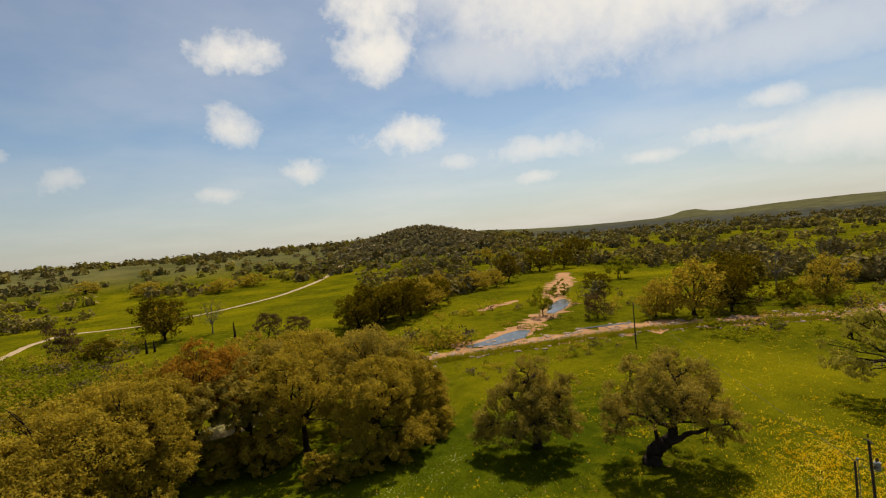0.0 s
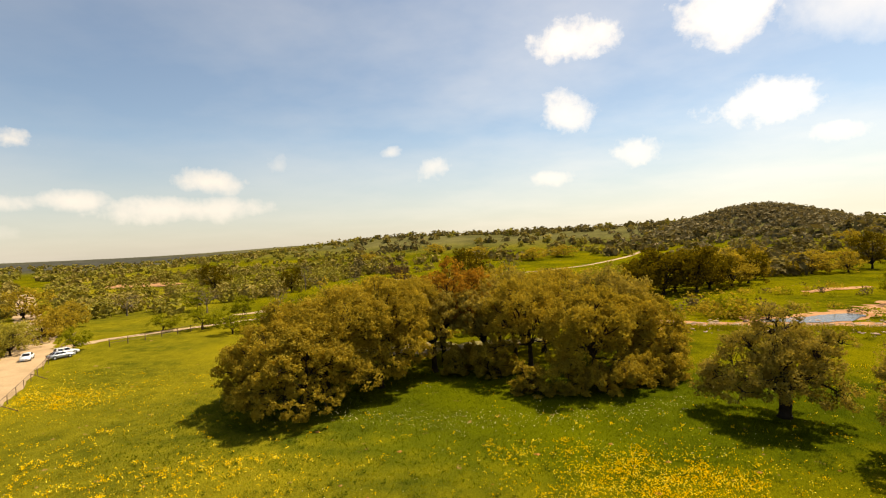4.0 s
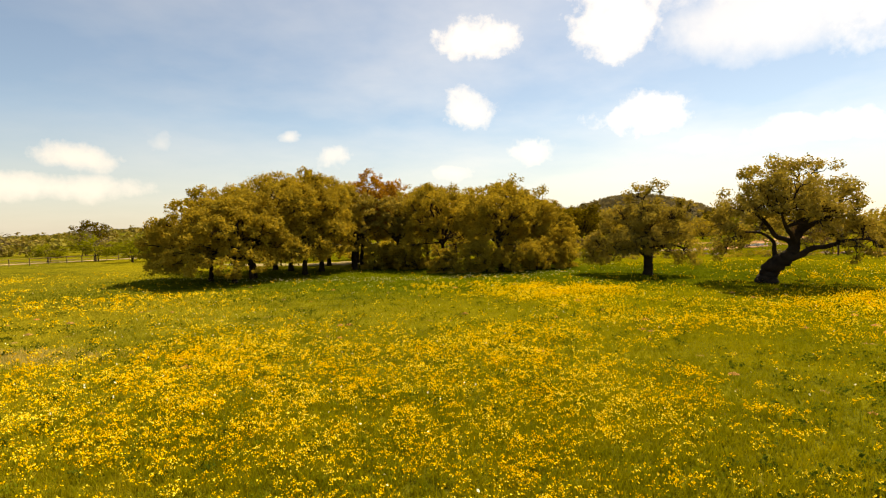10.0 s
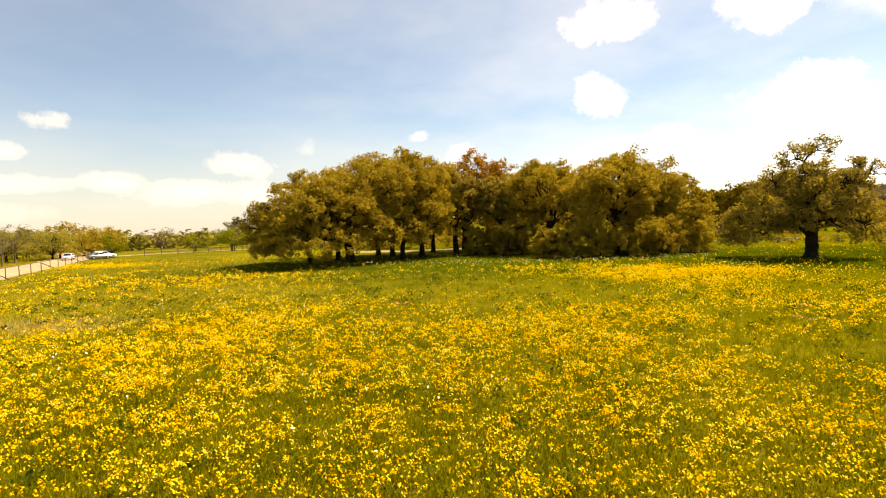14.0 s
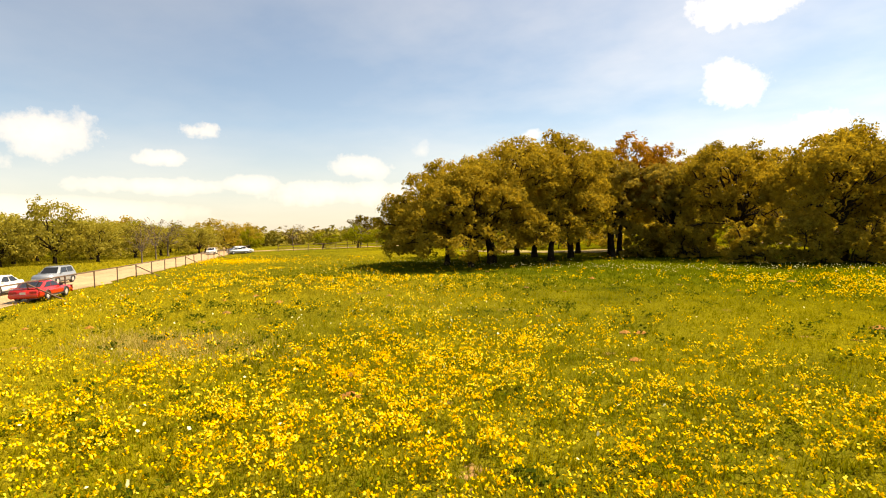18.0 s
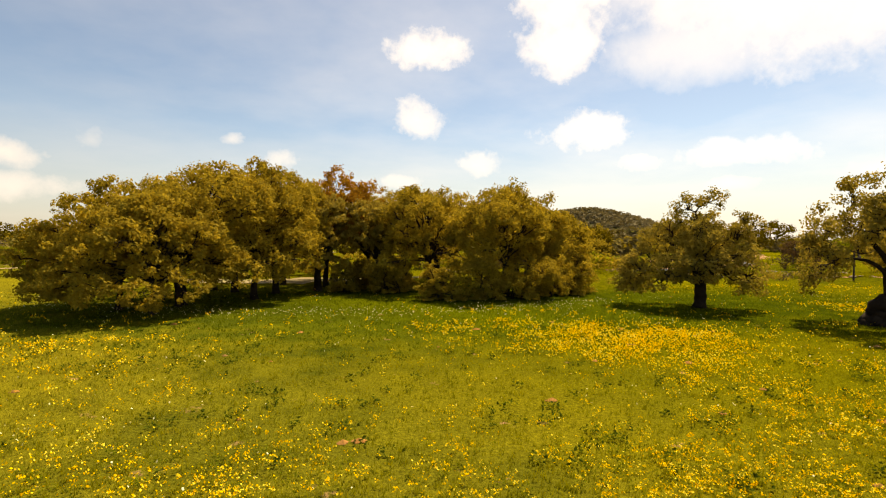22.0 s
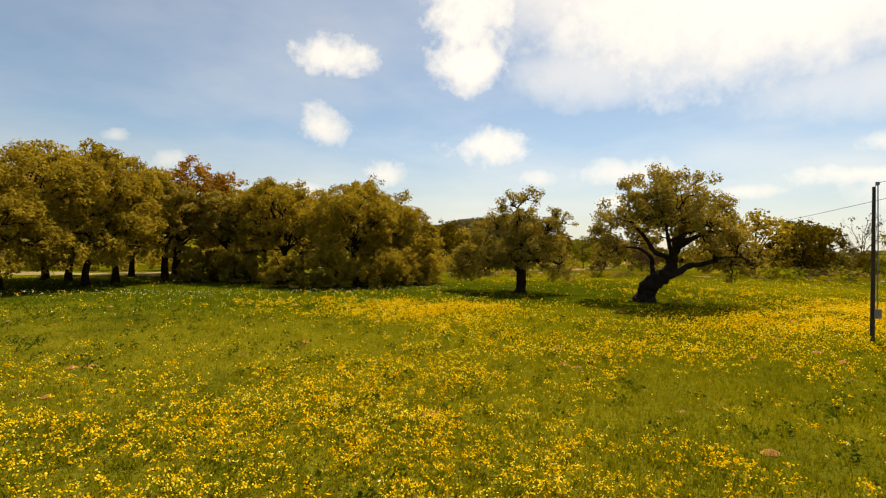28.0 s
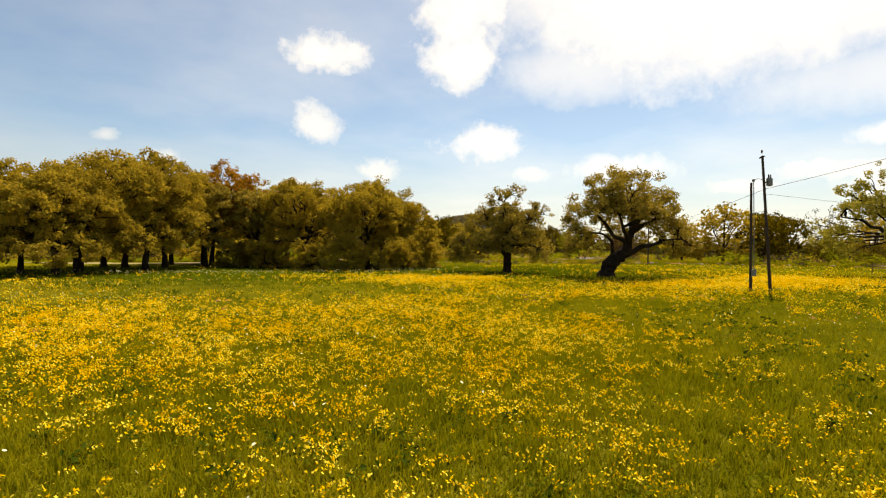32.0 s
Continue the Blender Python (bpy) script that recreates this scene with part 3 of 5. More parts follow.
# ---- trees ----
def tree_parts(seed, h, rx, ry, low, lean=(0, 0), trunk=0.4, clumps=60, per=300, leaf=0.2, fork=0.28, lobes=9, stems=1, spots=None, lobe=0.42, tuft=(0.20, 0.36), twigs=5, root=0.0, extra=(), airy=0.0, bow=0.0, boughs=()):
    """Arrays of a spreading tree at the origin: trunk, limbs, crown. The crown is made of lobes, each with its leafy clumps.
    spots: places of the lobes (x, y, z, radius) where they are known.
    boughs: the trunk and then the main limbs as (x, y, z, radius) points, where their bends are known."""
    rng = np.random.default_rng(seed)
    cz, rz = (h + low) / 2, (h - low) / 2
    mean = (rx + ry + rz) / 3
    if spots is None:
        g = (np.arange(lobes) + 0.5) / lobes
        up = 1 - 1.72 * g
        ang = np.arange(lobes) * 2.399963 + seed
        n = np.stack([np.sqrt(1 - up ** 2) * np.cos(ang), np.sqrt(1 - up ** 2) * np.sin(ang), up], 1) + rng.normal(size=(lobes, 3)) * 0.13
        lc = n * rng.uniform(0.5, 0.78, lobes)[:, None] * [rx, ry, rz] + [lean[0], lean[1], cz]
        lr = rng.uniform(0.75, 1.2, lobes) * lobe * mean
    else:
        lc, lr = np.array([q[:3] for q in spots], float), np.array([q[3] for q in spots], float)
        lobes = len(lc)
    if len(extra):
        more = np.array(extra, float)
        lc, lr, lobes = np.concatenate([lc, more[:, :3]]), np.r_[lr, more[:, 3]], lobes + len(more)
    own = rng.choice(lobes, clumps, p=lr ** 2 / (lr ** 2).sum())
    # tufts sit on the outer and upper side of each lobe, a few inside it
    away = lc - [lean[0], lean[1], cz - 0.45 * rz]
    away /= np.linalg.norm(away, axis=1)[:, None] + 1e-6
    d = rng.normal(size=(clumps, 3))
    d /= np.linalg.norm(d, axis=1)[:, None]
    d = d + away[own] * (0.42 - 0.7 * airy) + [0, 0, 0.16]
    d /= np.linalg.norm(d, axis=1)[:, None]
    cc = lc[own] + d * (lr[own] * rng.uniform(0.7 - 0.5 * airy, 1.08 + 0.1 * airy, clumps))[:, None] * [1, 1, 0.85]
    cr = np.maximum(rng.uniform(tuft[0], tuft[1], clumps) * lr[own], 0.2)
    cc[:, 2] = np.maximum(cc[:, 2], low + cr * 0.45)
    per_c = np.maximum(5, (per * (cr / cr.mean()) ** 2).astype(int))
    d = rng.normal(size=(per_c.sum(), 3))
    d /= np.linalg.norm(d, axis=1)[:, None]
    d[:, 2] += 0.22
    d *= (rng.uniform(0.1, 1.0, len(d)) ** 0.4 * rng.choice([1.0, 1.0, 1.0, 1.0, 1.0, 1.3], len(d)))[:, None]
    d[:, 2] *= 0.78
    at = np.repeat(cc, per_c, 0) + d * np.repeat(cr, per_c)[:, None]
    at[:, 2] = np.maximum(at[:, 2], 0.2)
    crown = leaves(rng, at, 0.04 * cr.mean(), leaf, 0.0, d + [0, 0, 0.3])
    trunks, limbs, forks = [], [], []
    for k, line in enumerate(boughs):
        line = np.array(line, float)
        t = np.linspace(0, len(line) - 1, 4 * len(line) - 3)
        i = np.minimum(t.astype(int), len(line) - 2)
        f = (t - i)[:, None]
        ends = np.concatenate([2 * line[:1] - line[1:2], line, 2 * line[-1:] - line[-2:-1]])
        a, b, c, d4 = ends[i], ends[i + 1], ends[i + 2], ends[i + 3]
        q = 0.5 * (2 * b + (c - a) * f + (2 * a - 5 * b + 4 * c - d4) * f ** 2 + (3 * b - a - 3 * c + d4) * f ** 3)
        q[1:, :3] += rng.normal(size=(len(q) - 1, 3)) * 0.10 * q[1:, 3:]
        (limbs if k else trunks).append(tube(q[:, :3], q[:, 3] * rng.uniform(0.93, 1.07, len(q)), 9 if k else 14))
        if k:
            forks.append(q[len(q) // 3:])
    if forks:
        forks = np.concatenate(forks)
    for k in range(0 if len(boughs) else stems):
        off = np.array([root, 0, 0.0]) if k == 0 else np.array([*rng.uniform(-1.2, 1.2, 2), 0])
        fk = off + np.array([lean[0] * 0.6, lean[1] * 0.6, max(0.5, low * 0.6 + (h - low) * fork * 0.6)])
        s = np.linspace(0, 1, 9)[:, None]
        bend = np.array([lean[0] * (0.12 - bow), lean[1] * 0.12, 0])
        ease = np.concatenate([s * s * (3 - 2 * s)] * 2 + [s], 1)
        path = off + (fk - off) * (0.3 * s + 0.7 * ease) + bend * np.sin(s * np.pi) * (1 - s) + rng.normal(size=(9, 3)) * 0.06 * trunk * np.array([1, 1, 0])
        path[0, 2] -= 0.15
        tr = trunk * (1.0 if k == 0 else 0.75)
        r = tr * (1 - 0.35 * s[:, 0]) * (1 + 0.35 * np.exp(-s[:, 0] * 8))
        trunks.append(tube(path, r, 10))
        for i in range(k, lobes, stems):
            e = lc[i]
            far = np.linalg.norm(e - fk)
            mid = fk + (e - fk) * 0.45 + np.array([0, 0, 0.22 * far]) + rng.normal(size=3) * 0.06 * far
            k9 = 9 if twigs > 3 else 5
            t = np.linspace(0, 1, k9)[:, None]
            q = (1 - t) ** 2 * fk + 2 * t * (1 - t) * mid + t ** 2 * e + rng.normal(size=(k9, 3)) * 0.022 * far * (t > 0.1)
            thick = tr * (0.42 if i % 5 == 0 else 0.22) * min(1.2, lr[i] / lr.mean())
            bits = [tube(q, thick * (1 - 0.8 * t[:, 0]) + 0.02, 7 if twigs > 3 else 5)]
            for j in np.where(own == i)[0][:twigs]:
                g = q[k9 // 2 + j % (k9 // 2 + 1)]
                u = np.linspace(0, 1, 6)[:, None]
                w = g + (cc[j] - g) * u + rng.normal(size=(6, 3)) * 0.07 * lr[i] * (u > 0.1) + np.array([0, 0, 0.1 * lr[i]]) * np.sin(u * np.pi)
                bits.append(tube(w, thick * 0.36 * (1 - 0.8 * u[:, 0]) + 0.012, 5 if twigs > 3 else 3))
            limbs.append(join(bits))
    # with known boughs, each lobe grows on the nearest point of one of them
    for i in range(lobes if len(boughs) else 0):
        e = lc[i]
        g = forks[np.argmin(np.linalg.norm(forks[:, :3] - e, axis=1) + 0.6 * np.maximum(0, forks[:, 2] - e[2] + 0.4))]
        far = np.linalg.norm(e - g[:3])
        t = np.linspace(0, 1, 8)[:, None]
        mid = g[:3] + (e - g[:3]) * 0.5 + np.array([0, 0, 0.12 * far]) + rng.normal(size=3) * 0.13 * far
        q = (1 - t) ** 2 * g[:3] + 2 * t * (1 - t) * mid + t ** 2 * e + rng.normal(size=(8, 3)) * 0.03 * far * (t > 0.1)
        thick = min(0.75 * g[3], 0.13)
        bits = [tube(q, thick * (1 - 0.75 * t[:, 0]) + 0.015, 6)]
        for j in np.where(own == i)[0][:twigs + 2]:
            g = q[3 + j % 5]
            u = np.linspace(0, 1, 6)[:, None]
            w = g + (cc[j] - g) * u + rng.normal(size=(6, 3)) * 0.09 * lr[i] * (u > 0.1) + np.array([0, 0, 0.1 * lr[i]]) * np.sin(u * np.pi)
            bits.append(tube(w, thick * 0.42 * (1 - 0.8 * u[:, 0]) + 0.012, 4))
        limbs.append(join(bits))
    return trunks, limbs, crown


def tree(name, x, y, turn, label, category, leafmat, bark=None, group="", as_one=False, **kw):
    trunks, limbs, crown = tree_parts(**kw)
    ob = empty(name, pose(x, y, float(height(x, y)), 0, 0, turn), label, category, group)
    if as_one:
        trunks, limbs = [join(trunks + limbs)], []
    for v, f in trunks:
        part("trunk", mesh_of("trunk", v, f, True), bark or BARK, ob)
    for v, f in limbs:
        part("limb", mesh_of("limb", v, f, True), bark or BARK, ob)
    part("crown", mesh_of("crown", *crown), leafmat, ob)
    return ob


# the two oaks standing free in the meadow; lobes as (across, deep, up, radius)
OAK_A_TOP = [(-0.22, 0.41, 8.4, 1.7), (1.35, -1.48, 8.88, 1.6), (2.85, 0.82, 9.36, 1.7), (4.39, -0.41, 8.88, 1.6), (5.57, 1.23, 7.04, 1.9), (-1.79, -0.66, 6.37, 1.7), (1.18, -2.62, 6.66, 1.8), (2.34, 2.46, 6.95, 2.0), (4.98, -1.97, 5.69, 1.8),
             (3.36, -2.62, 6.95, 1.8), (2.04, 0, 6.95, 1.7), (3.87, 0.25, 6.75, 1.7), (0.3, -0.49, 6.37, 1.5), (6.3, 0.66, 5.6, 1.5), (2.56, -1.0, 6.6, 1.4), (4.03, -1.2, 6.18, 1.5), (2.18, -2.0, 7.91, 1.4), (3.68, 4.4, 5.6, 1.5),
             (0.9, -4.2, 6.3, 1.3), (1.6, -3.2, 8.0, 1.6), (3.3, -3.6, 7.5, 1.6), (0.2, -2.8, 7.4, 1.5)]
OAK_A_SKIRT = [(7.12, -0.25, 4.73, 1.5), (-1.7, 1.15, 4.25, 1.6), (0.13, 2.62, 5.02, 1.6), (5.57, 2.3, 4.44, 1.6), (-2.41, 0.16, 2.9, 1.3), (-1.5, -1.64, 4.9, 1.4), (6.59, -0.66, 3.18, 1.3), (7.7, -0.3, 3.5, 1.3), (7.0, 1.2, 4.3, 1.4), (8.2, 0.4, 3.0, 1.0), 
               (4.9, -2.62, 5.3, 1.3), (4.83, 0.49, 5.21, 1.3), (-2.32, -0.16, 4.83, 1.3), (-2.2, -0.5, 3.0, 1.3), (-1.2, 1.2, 3.8, 1.3), (5.53, -0.4, 3.4, 1.3), (1.5, 4.6, 5.0, 1.5),
               (-0.2, -3.6, 6.1, 1.3), (1.9, -3.8, 6.3, 1.3), (3.8, -3.6, 6.3, 1.3)]
OAK_B_TOP = [(-1.1, 0.2, 8.3, 1.35), (0.5, -0.3, 8.7, 1.3), (0.3, 0.6, 7.5, 1.1), (-1.0, -0.6, 7.2, 1.1), (3.0, -0.2, 7.3, 1.05), (3.8, 0.3, 6.5, 1.0), (2.6, 0.1, 6.2, 1.1), (-3.1, 0.6, 5.6, 1.6), (0.54, 2.2, 5.6, 1.8), (-0.4, 0.4, 5.9, 1.5), (2.0, 0.4, 5.4, 1.4), (0.8, -1.4, 6.2, 1.3), (-0.6, -2.6, 6.4, 1.3), (-2.2, -1.2, 6.3, 1.4), (2.4, -1.6, 5.7, 1.3), (-2.0, 1.4, 6.2, 1.3)]
OAK_B_SKIRT = [(-4.5, -0.6, 3.0, 1.5), (0.09, -2.0, 5.0, 1.8), (2.61, 0.8, 4.2, 1.7), (3.42, -0.8, 2.6, 1.4), (-2.3, -2.2, 3.4, 1.5), (-1.8, 2.6, 3.6, 1.6), (1.71, -2.4, 3.0, 1.4), (-4.7, 0.6, 1.9, 1.4), (-3, -1.6, 1.9, 1.3),
               (3.33, 0.6, 1.9, 1.3), (0.18, 2.6, 3.2, 1.5), (-1.4, 0.0, 4.4, 1.5), (-5.2, 0.2, 3.4, 1.3), (-3.7, 0.8, 4.5, 1.4), (-5.6, -0.4, 2.1, 1.2), (-1.0, -3.3, 3.6, 1.4), (0.8, -3.4, 3.3, 1.3), (-2.4, -3.2, 2.6, 1.2),
               (2.2, -2.6, 4.4, 1.3)]
OAK_A_BOUGHS = [[(0.1, 0, -0.2, 0.95), (0.12, 0, 0.25, 0.76), (0.22, 0, 0.8, 0.68), (0.55, 0, 1.35, 0.63), (1.15, -0.05, 1.85, 0.58), (1.75, -0.1, 2.3, 0.52), (1.95, -0.1, 2.7, 0.42)],
                [(1.6, -0.1, 2.15, 0.46), (1.98, -0.1, 2.9, 0.40), (2.15, 0.0, 3.8, 0.34), (2.5, 0.2, 4.6, 0.28), (2.8, 0.1, 5.6, 0.22), (2.7, -0.3, 6.6, 0.16), (2.4, -0.5, 7.8, 0.09)],
                [(1.95, -0.1, 3.0, 0.30), (1.55, -0.2, 3.55, 0.22), (0.7, -0.3, 3.9, 0.19), (0.1, -0.2, 4.9, 0.15), (-0.9, -0.3, 6.0, 0.10), (-1.6, -0.4, 6.7, 0.05)],
                [(0.8, 0.1, 1.6, 0.26), (0.62, 0.2, 2.5, 0.18), (0.5, 0.3, 3.4, 0.15), (-0.4, 0.6, 4.1, 0.10), (-1.8, 0.7, 4.2, 0.06)],
                [(1.4, -0.2, 2.0, 0.40), (2.3, -0.3, 2.3, 0.28), (3.1, -0.3, 2.85, 0.22), (4.1, -0.3, 3.05, 0.18), (5.3, -0.2, 3.5, 0.13), (6.6, 0.0, 3.6, 0.07)],
                [(2.3, 0.1, 4.2, 0.26), (3.3, 0.3, 4.9, 0.18), (4.4, 0.2, 5.5, 0.13), (5.0, 0.4, 6.6, 0.08)],
                [(2.05, -0.1, 3.3, 0.26), (1.9, -1.2, 3.9, 0.19), (1.7, -2.6, 4.6, 0.14), (1.5, -3.8, 5.6, 0.08)],
                [(2.1, 0.0, 3.6, 0.24), (2.2, 1.4, 4.2, 0.18), (2.1, 2.9, 5.0, 0.13), (2.3, 4.2, 5.4, 0.07)]]
OAK_B_BOUGHS = [[(0, 0, -0.2, 0.62), (0, 0, 0.3, 0.48), (0.05, 0, 1.2, 0.42), (0.0, 0, 2.1, 0.42), (-0.05, 0, 2.7, 0.34)],
                [(0, 0, 2.0, 0.36), (0.1, 0, 3.2, 0.28), (-0.3, 0.1, 4.6, 0.22), (0.0, 0.0, 6.0, 0.15), (-0.4, 0.0, 7.6, 0.07)],
                [(0.05, 0, 2.3, 0.26), (1.0, 0.1, 3.5, 0.20), (1.6, 0.1, 4.9, 0.15), (2.6, 0.0, 6.3, 0.08)],
                [(0, 0, 1.9, 0.27), (-1.1, -0.1, 2.5, 0.20), (-2.4, 0.0, 2.7, 0.16), (-3.8, -0.1, 2.9, 0.09)],
                [(0, 0, 2.1, 0.24), (1.1, 0.2, 2.8, 0.18), (2.2, 0.2, 3.0, 0.13), (3.2, 0.0, 2.7, 0.07)],
                [(0, 0, 2.2, 0.24), (-0.9, 0.4, 3.6, 0.18), (-1.8, 0.5, 4.8, 0.13), (-2.6, 0.6, 5.5, 0.07)],
                [(0, 0, 2.2, 0.24), (0.1, -1.3, 3.0, 0.18), (0.2, -2.4, 3.8, 0.10)], [(0, 0, 2.3, 0.24), (0.0, 1.3, 3.2, 0.18), (-0.2, 2.4, 4.0, 0.10)]]
tree("oak_tree", 27.8, 36.55, -42.7, "old live oak with a thick bent trunk in the meadow", "tree", OAK_OPEN, seed=11, h=11.3, rx=7.0, ry=6.2, low=1.6,
     lean=(2.0, -0.1), boughs=OAK_A_BOUGHS, clumps=470, per=72, leaf=0.094, tuft=(0.24, 0.40), airy=0.34, spots=[(q[0] - 0.75, q[1] * 1.2, q[2] * 0.955, q[3] * 0.94) for q in OAK_A_TOP + OAK_A_SKIRT])
tree("oak_tree", 22.0, 45.6, -29.5, "live oak with an upright trunk and open top in the meadow", "tree", OAK_OPEN, seed=12, h=9.6, rx=6.2, ry=5.6, low=1.0,
     lean=(0.2, 0.1), boughs=OAK_B_BOUGHS, clumps=470, per=68, leaf=0.094, tuft=(0.24, 0.42), airy=0.3, spots=[(q[0], q[1], q[2] * 0.95, q[3]) for q in OAK_B_TOP + OAK_B_SKIRT])
# the grove: x, y, height, spread, lowest leaves, trunk radius, stems, low hanging lobes (x, y, up, radius from the tree)
GROVE_NEAR = [(-22.8, 48.6, 9.0, 5.2, 0.5, 0.34, 1, ((-3.6, -0.8, 2.6, 1.5), (-4.1, -0.4, 1.5, 1.3), (-4.0, 1.4, 2.4, 1.4), (-3.9, -2.0, 3.6, 1.4), (-1.2, -4.6, 1.9, 1.25), (-3.8, 1.6, 4.4, 1.7), (1.4, -4.6, 2.6, 1.3)), OAK),
              (-19.0, 46.4, 8.6, 5.4, 0.7, 0.36, 1, ((-1.4, -4.6, 1.9, 1.3), (1.2, -4.4, 1.8, 1.25), (3.0, -3.0, 2.1, 1.3), (-3.4, -3.4, 2.6, 1.4)), OAK),
              (-17.4, 51.2, 11.2, 6.6, 1.0, 0.45, 2, ((4.2, -2.6, 2.6, 1.4), (5.6, -0.6, 3.2, 1.5)), OAK),
              (-22.6, 54.6, 9.4, 5.8, 0.8, 0.42, 1, ((-4.6, -1.0, 3.0, 1.6),), OAK),
              (-13.2, 54.6, 11.6, 5.0, 1.6, 0.42, 1, ((1.6, -2.6, 3.0, 1.3), (3.0, 0.4, 3.4, 1.3)), OAK),
              (-12.4, 59.4, 12.2, 5.0, 2.0, 0.44, 1, ((0.6, -3.4, 3.2, 1.4), (2.8, -2.0, 3.4, 1.3)), OAK),
              (1.1, 61.0, 11.2, 5.8, 1.4, 0.48, 1, ((-4.4, -1.4, 2.2, 1.4), (-2.6, -3.8, 3.0, 1.6), (3.6, -4.4, 3.6, 1.7)), OAK),
              (13.8, 59.6, 9.4, 4.6, 0.5, 0.34, 1, ((1.4, -3.6, 1.6, 1.5), (3.2, -1.6, 2.2, 1.6), (-1.6, -3.6, 2.2, 1.5)), OAK),
              (8.4, 54.8, 10.4, 5.2, 1.8, 0.4, 1, ((2.6, -3.4, 2.4, 1.5),), OAK)]
GROVE_BACK = [(-9.6, 60.8, 10.6, 3.8, 2.4, 0.36, 2, ((0.6, -1.6, 2.6, 1.1), (1.8, 0.0, 2.9, 1.1)), OAK_OPEN), (-15.6, 61.0, 12.2, 5.8, 1.0, 0.45, 1, (), OAK), (-20.5, 63.0, 11.2, 6.4, 1.2, 0.45, 1, (), OAK),
              (-13.5, 69.0, 11.8, 6.0, 1.6, 0.42, 1, (), OAK), (-7.6, 66.0, 12.9, 5.2, 3.4, 0.42, 1, (), OAK_RUST), (-0.8, 69.0, 11.6, 5.0, 1.2, 0.36, 1, (), OAK_OPEN), (-1.0, 77.0, 12.2, 6.2, 1.2, 0.4, 1, (), OAK),
              (4.6, 70.5, 11.8, 6.4, 0.8, 0.5, 1, (), OAK), (12.0, 65.6, 13.0, 5.8, 1.0, 0.46, 1, (), OAK_OPEN), (6.5, 78.0, 11.5, 6.4, 0.8, 0.4, 1, (), OAK), (14.0, 73.0, 10.4, 5.5, 0.4, 0.4, 1, (), OAK), (-4.2, 73.0, 11.2, 5.2, 1.6, 0.4, 1, (), OAK), (-8.8, 74.0, 10.8, 5.0, 1.8, 0.38, 1, (), OAK), (-4.4, 62.6, 9.6, 3.7, 2.6, 0.34, 1, (), OAK_OPEN)]
for k, (x, y, h, r, low, tk, st, hang, mt) in enumerate(GROVE_NEAR + GROVE_BACK):
    rust, near, airy = mt is OAK_RUST, k < len(GROVE_NEAR), mt is OAK_OPEN
    tree("oak_tree", x, y, 0, "rusty-orange oak turning colour inside the grove" if rust else "grey-green oak with an open crown in the grove" if airy else "olive-green live oak of the dense grove in the meadow", "tree", mt,
         group="grove of live oaks", seed=30 + k, h=h, rx=r, ry=r * 0.95, low=low, lean=(0.4 * math.sin(k * 2.1), 0.3 * math.cos(k)), trunk=tk * 0.72, stems=st, root=1.3 * math.sin(k * 2.3 + 0.7), bow=0.6, extra=hang, airy=0.5 if airy else 0.2 if rust else 0.0,
         clumps=640 if near else 340, per=42 if near else 26, leaf=0.110 if near else 0.142,
         fork=0.35, lobes=22 if near else 18, lobe=0.31 if near else 0.34, tuft=(0.18, 0.36), twigs=4 if near else 3)
BUSHES = [(1.9, 52.2, 3.6, 1.9), (5.6, 52.0, 4.4, 2.2), (9.4, 52.2, 4.1, 2.1), (12.8, 54.0, 3.8, 2.1), (-2.4, 58.6, 3.2, 2.2), (15.8, 56.5, 4.4, 2.8), (-4.4, 62.0, 3.6, 1.7), (-1.2, 61.6, 4.0, 2.4),
          (16.4, 63.0, 7.0, 3.6), (-6.4, 59.6, 3.4, 1.5), (-25.0, 84.0, 3.6, 3.4), (-18.5, 83.0, 4.4, 3.6), (-11.5, 83.5, 3.8, 3.4), (-4.5, 86.0, 4.2, 3.6)]
for k, (x, y, h, r) in enumerate(BUSHES):
    tree("oak_thicket", x, y, 51 * k, "yellowing rounded oak thicket in the grove" if k == 6 else "low rounded oak thicket at the edge of the grove", "bush", YELLOWING if k == 6 else OAK, group="thickets round the grove",
         seed=60 + k, h=h, rx=r, ry=r, low=-1.8, trunk=0.10, airy=0.3, clumps=150 if y < 80 else 110, per=46 if y < 80 else 20, leaf=0.10 if y < 80 else 0.16, tuft=(0.24, 0.40), stems=3, fork=0.4, lobes=9, lobe=0.42)

PALE_OAK_TOP = [(-5.6, 0.5, 6.4, 1.7), (-4.6, -2.0, 8.6, 1.6), (-2.0, 1.0, 11.0, 1.7), (0.8, -1.0, 11.6, 1.6), (3.4, 1.0, 10.6, 1.8), (6.2, -0.6, 8.2, 1.9), (7.6, 1.6, 5.4, 1.7), (-2.6, -4.4, 7.2, 1.8), (2.2, -4.8, 8.0, 1.8),
                (-3.0, 4.2, 7.4, 1.9), (2.6, 4.6, 7.8, 1.9), (0.2, -1.2, 8.6, 1.6), (-3.4, -1.0, 9.8, 1.3), (-7.6, 1.2, 5.6, 1.2)]
PALE_OAK_SKIRT = [(-7.0, -0.6, 4.2, 1.6), (5.4, -4.0, 5.2, 1.6), (-5.6, -3.8, 4.2, 1.6), (-6.6, 2.6, 3.2, 1.4), (4.6, 3.4, 4.6, 1.5), (-1.0, -5.2, 4.6, 1.4), (7.0, -2.4, 3.6, 1.4), (-4.8, 0.4, 2.6, 1.2)]
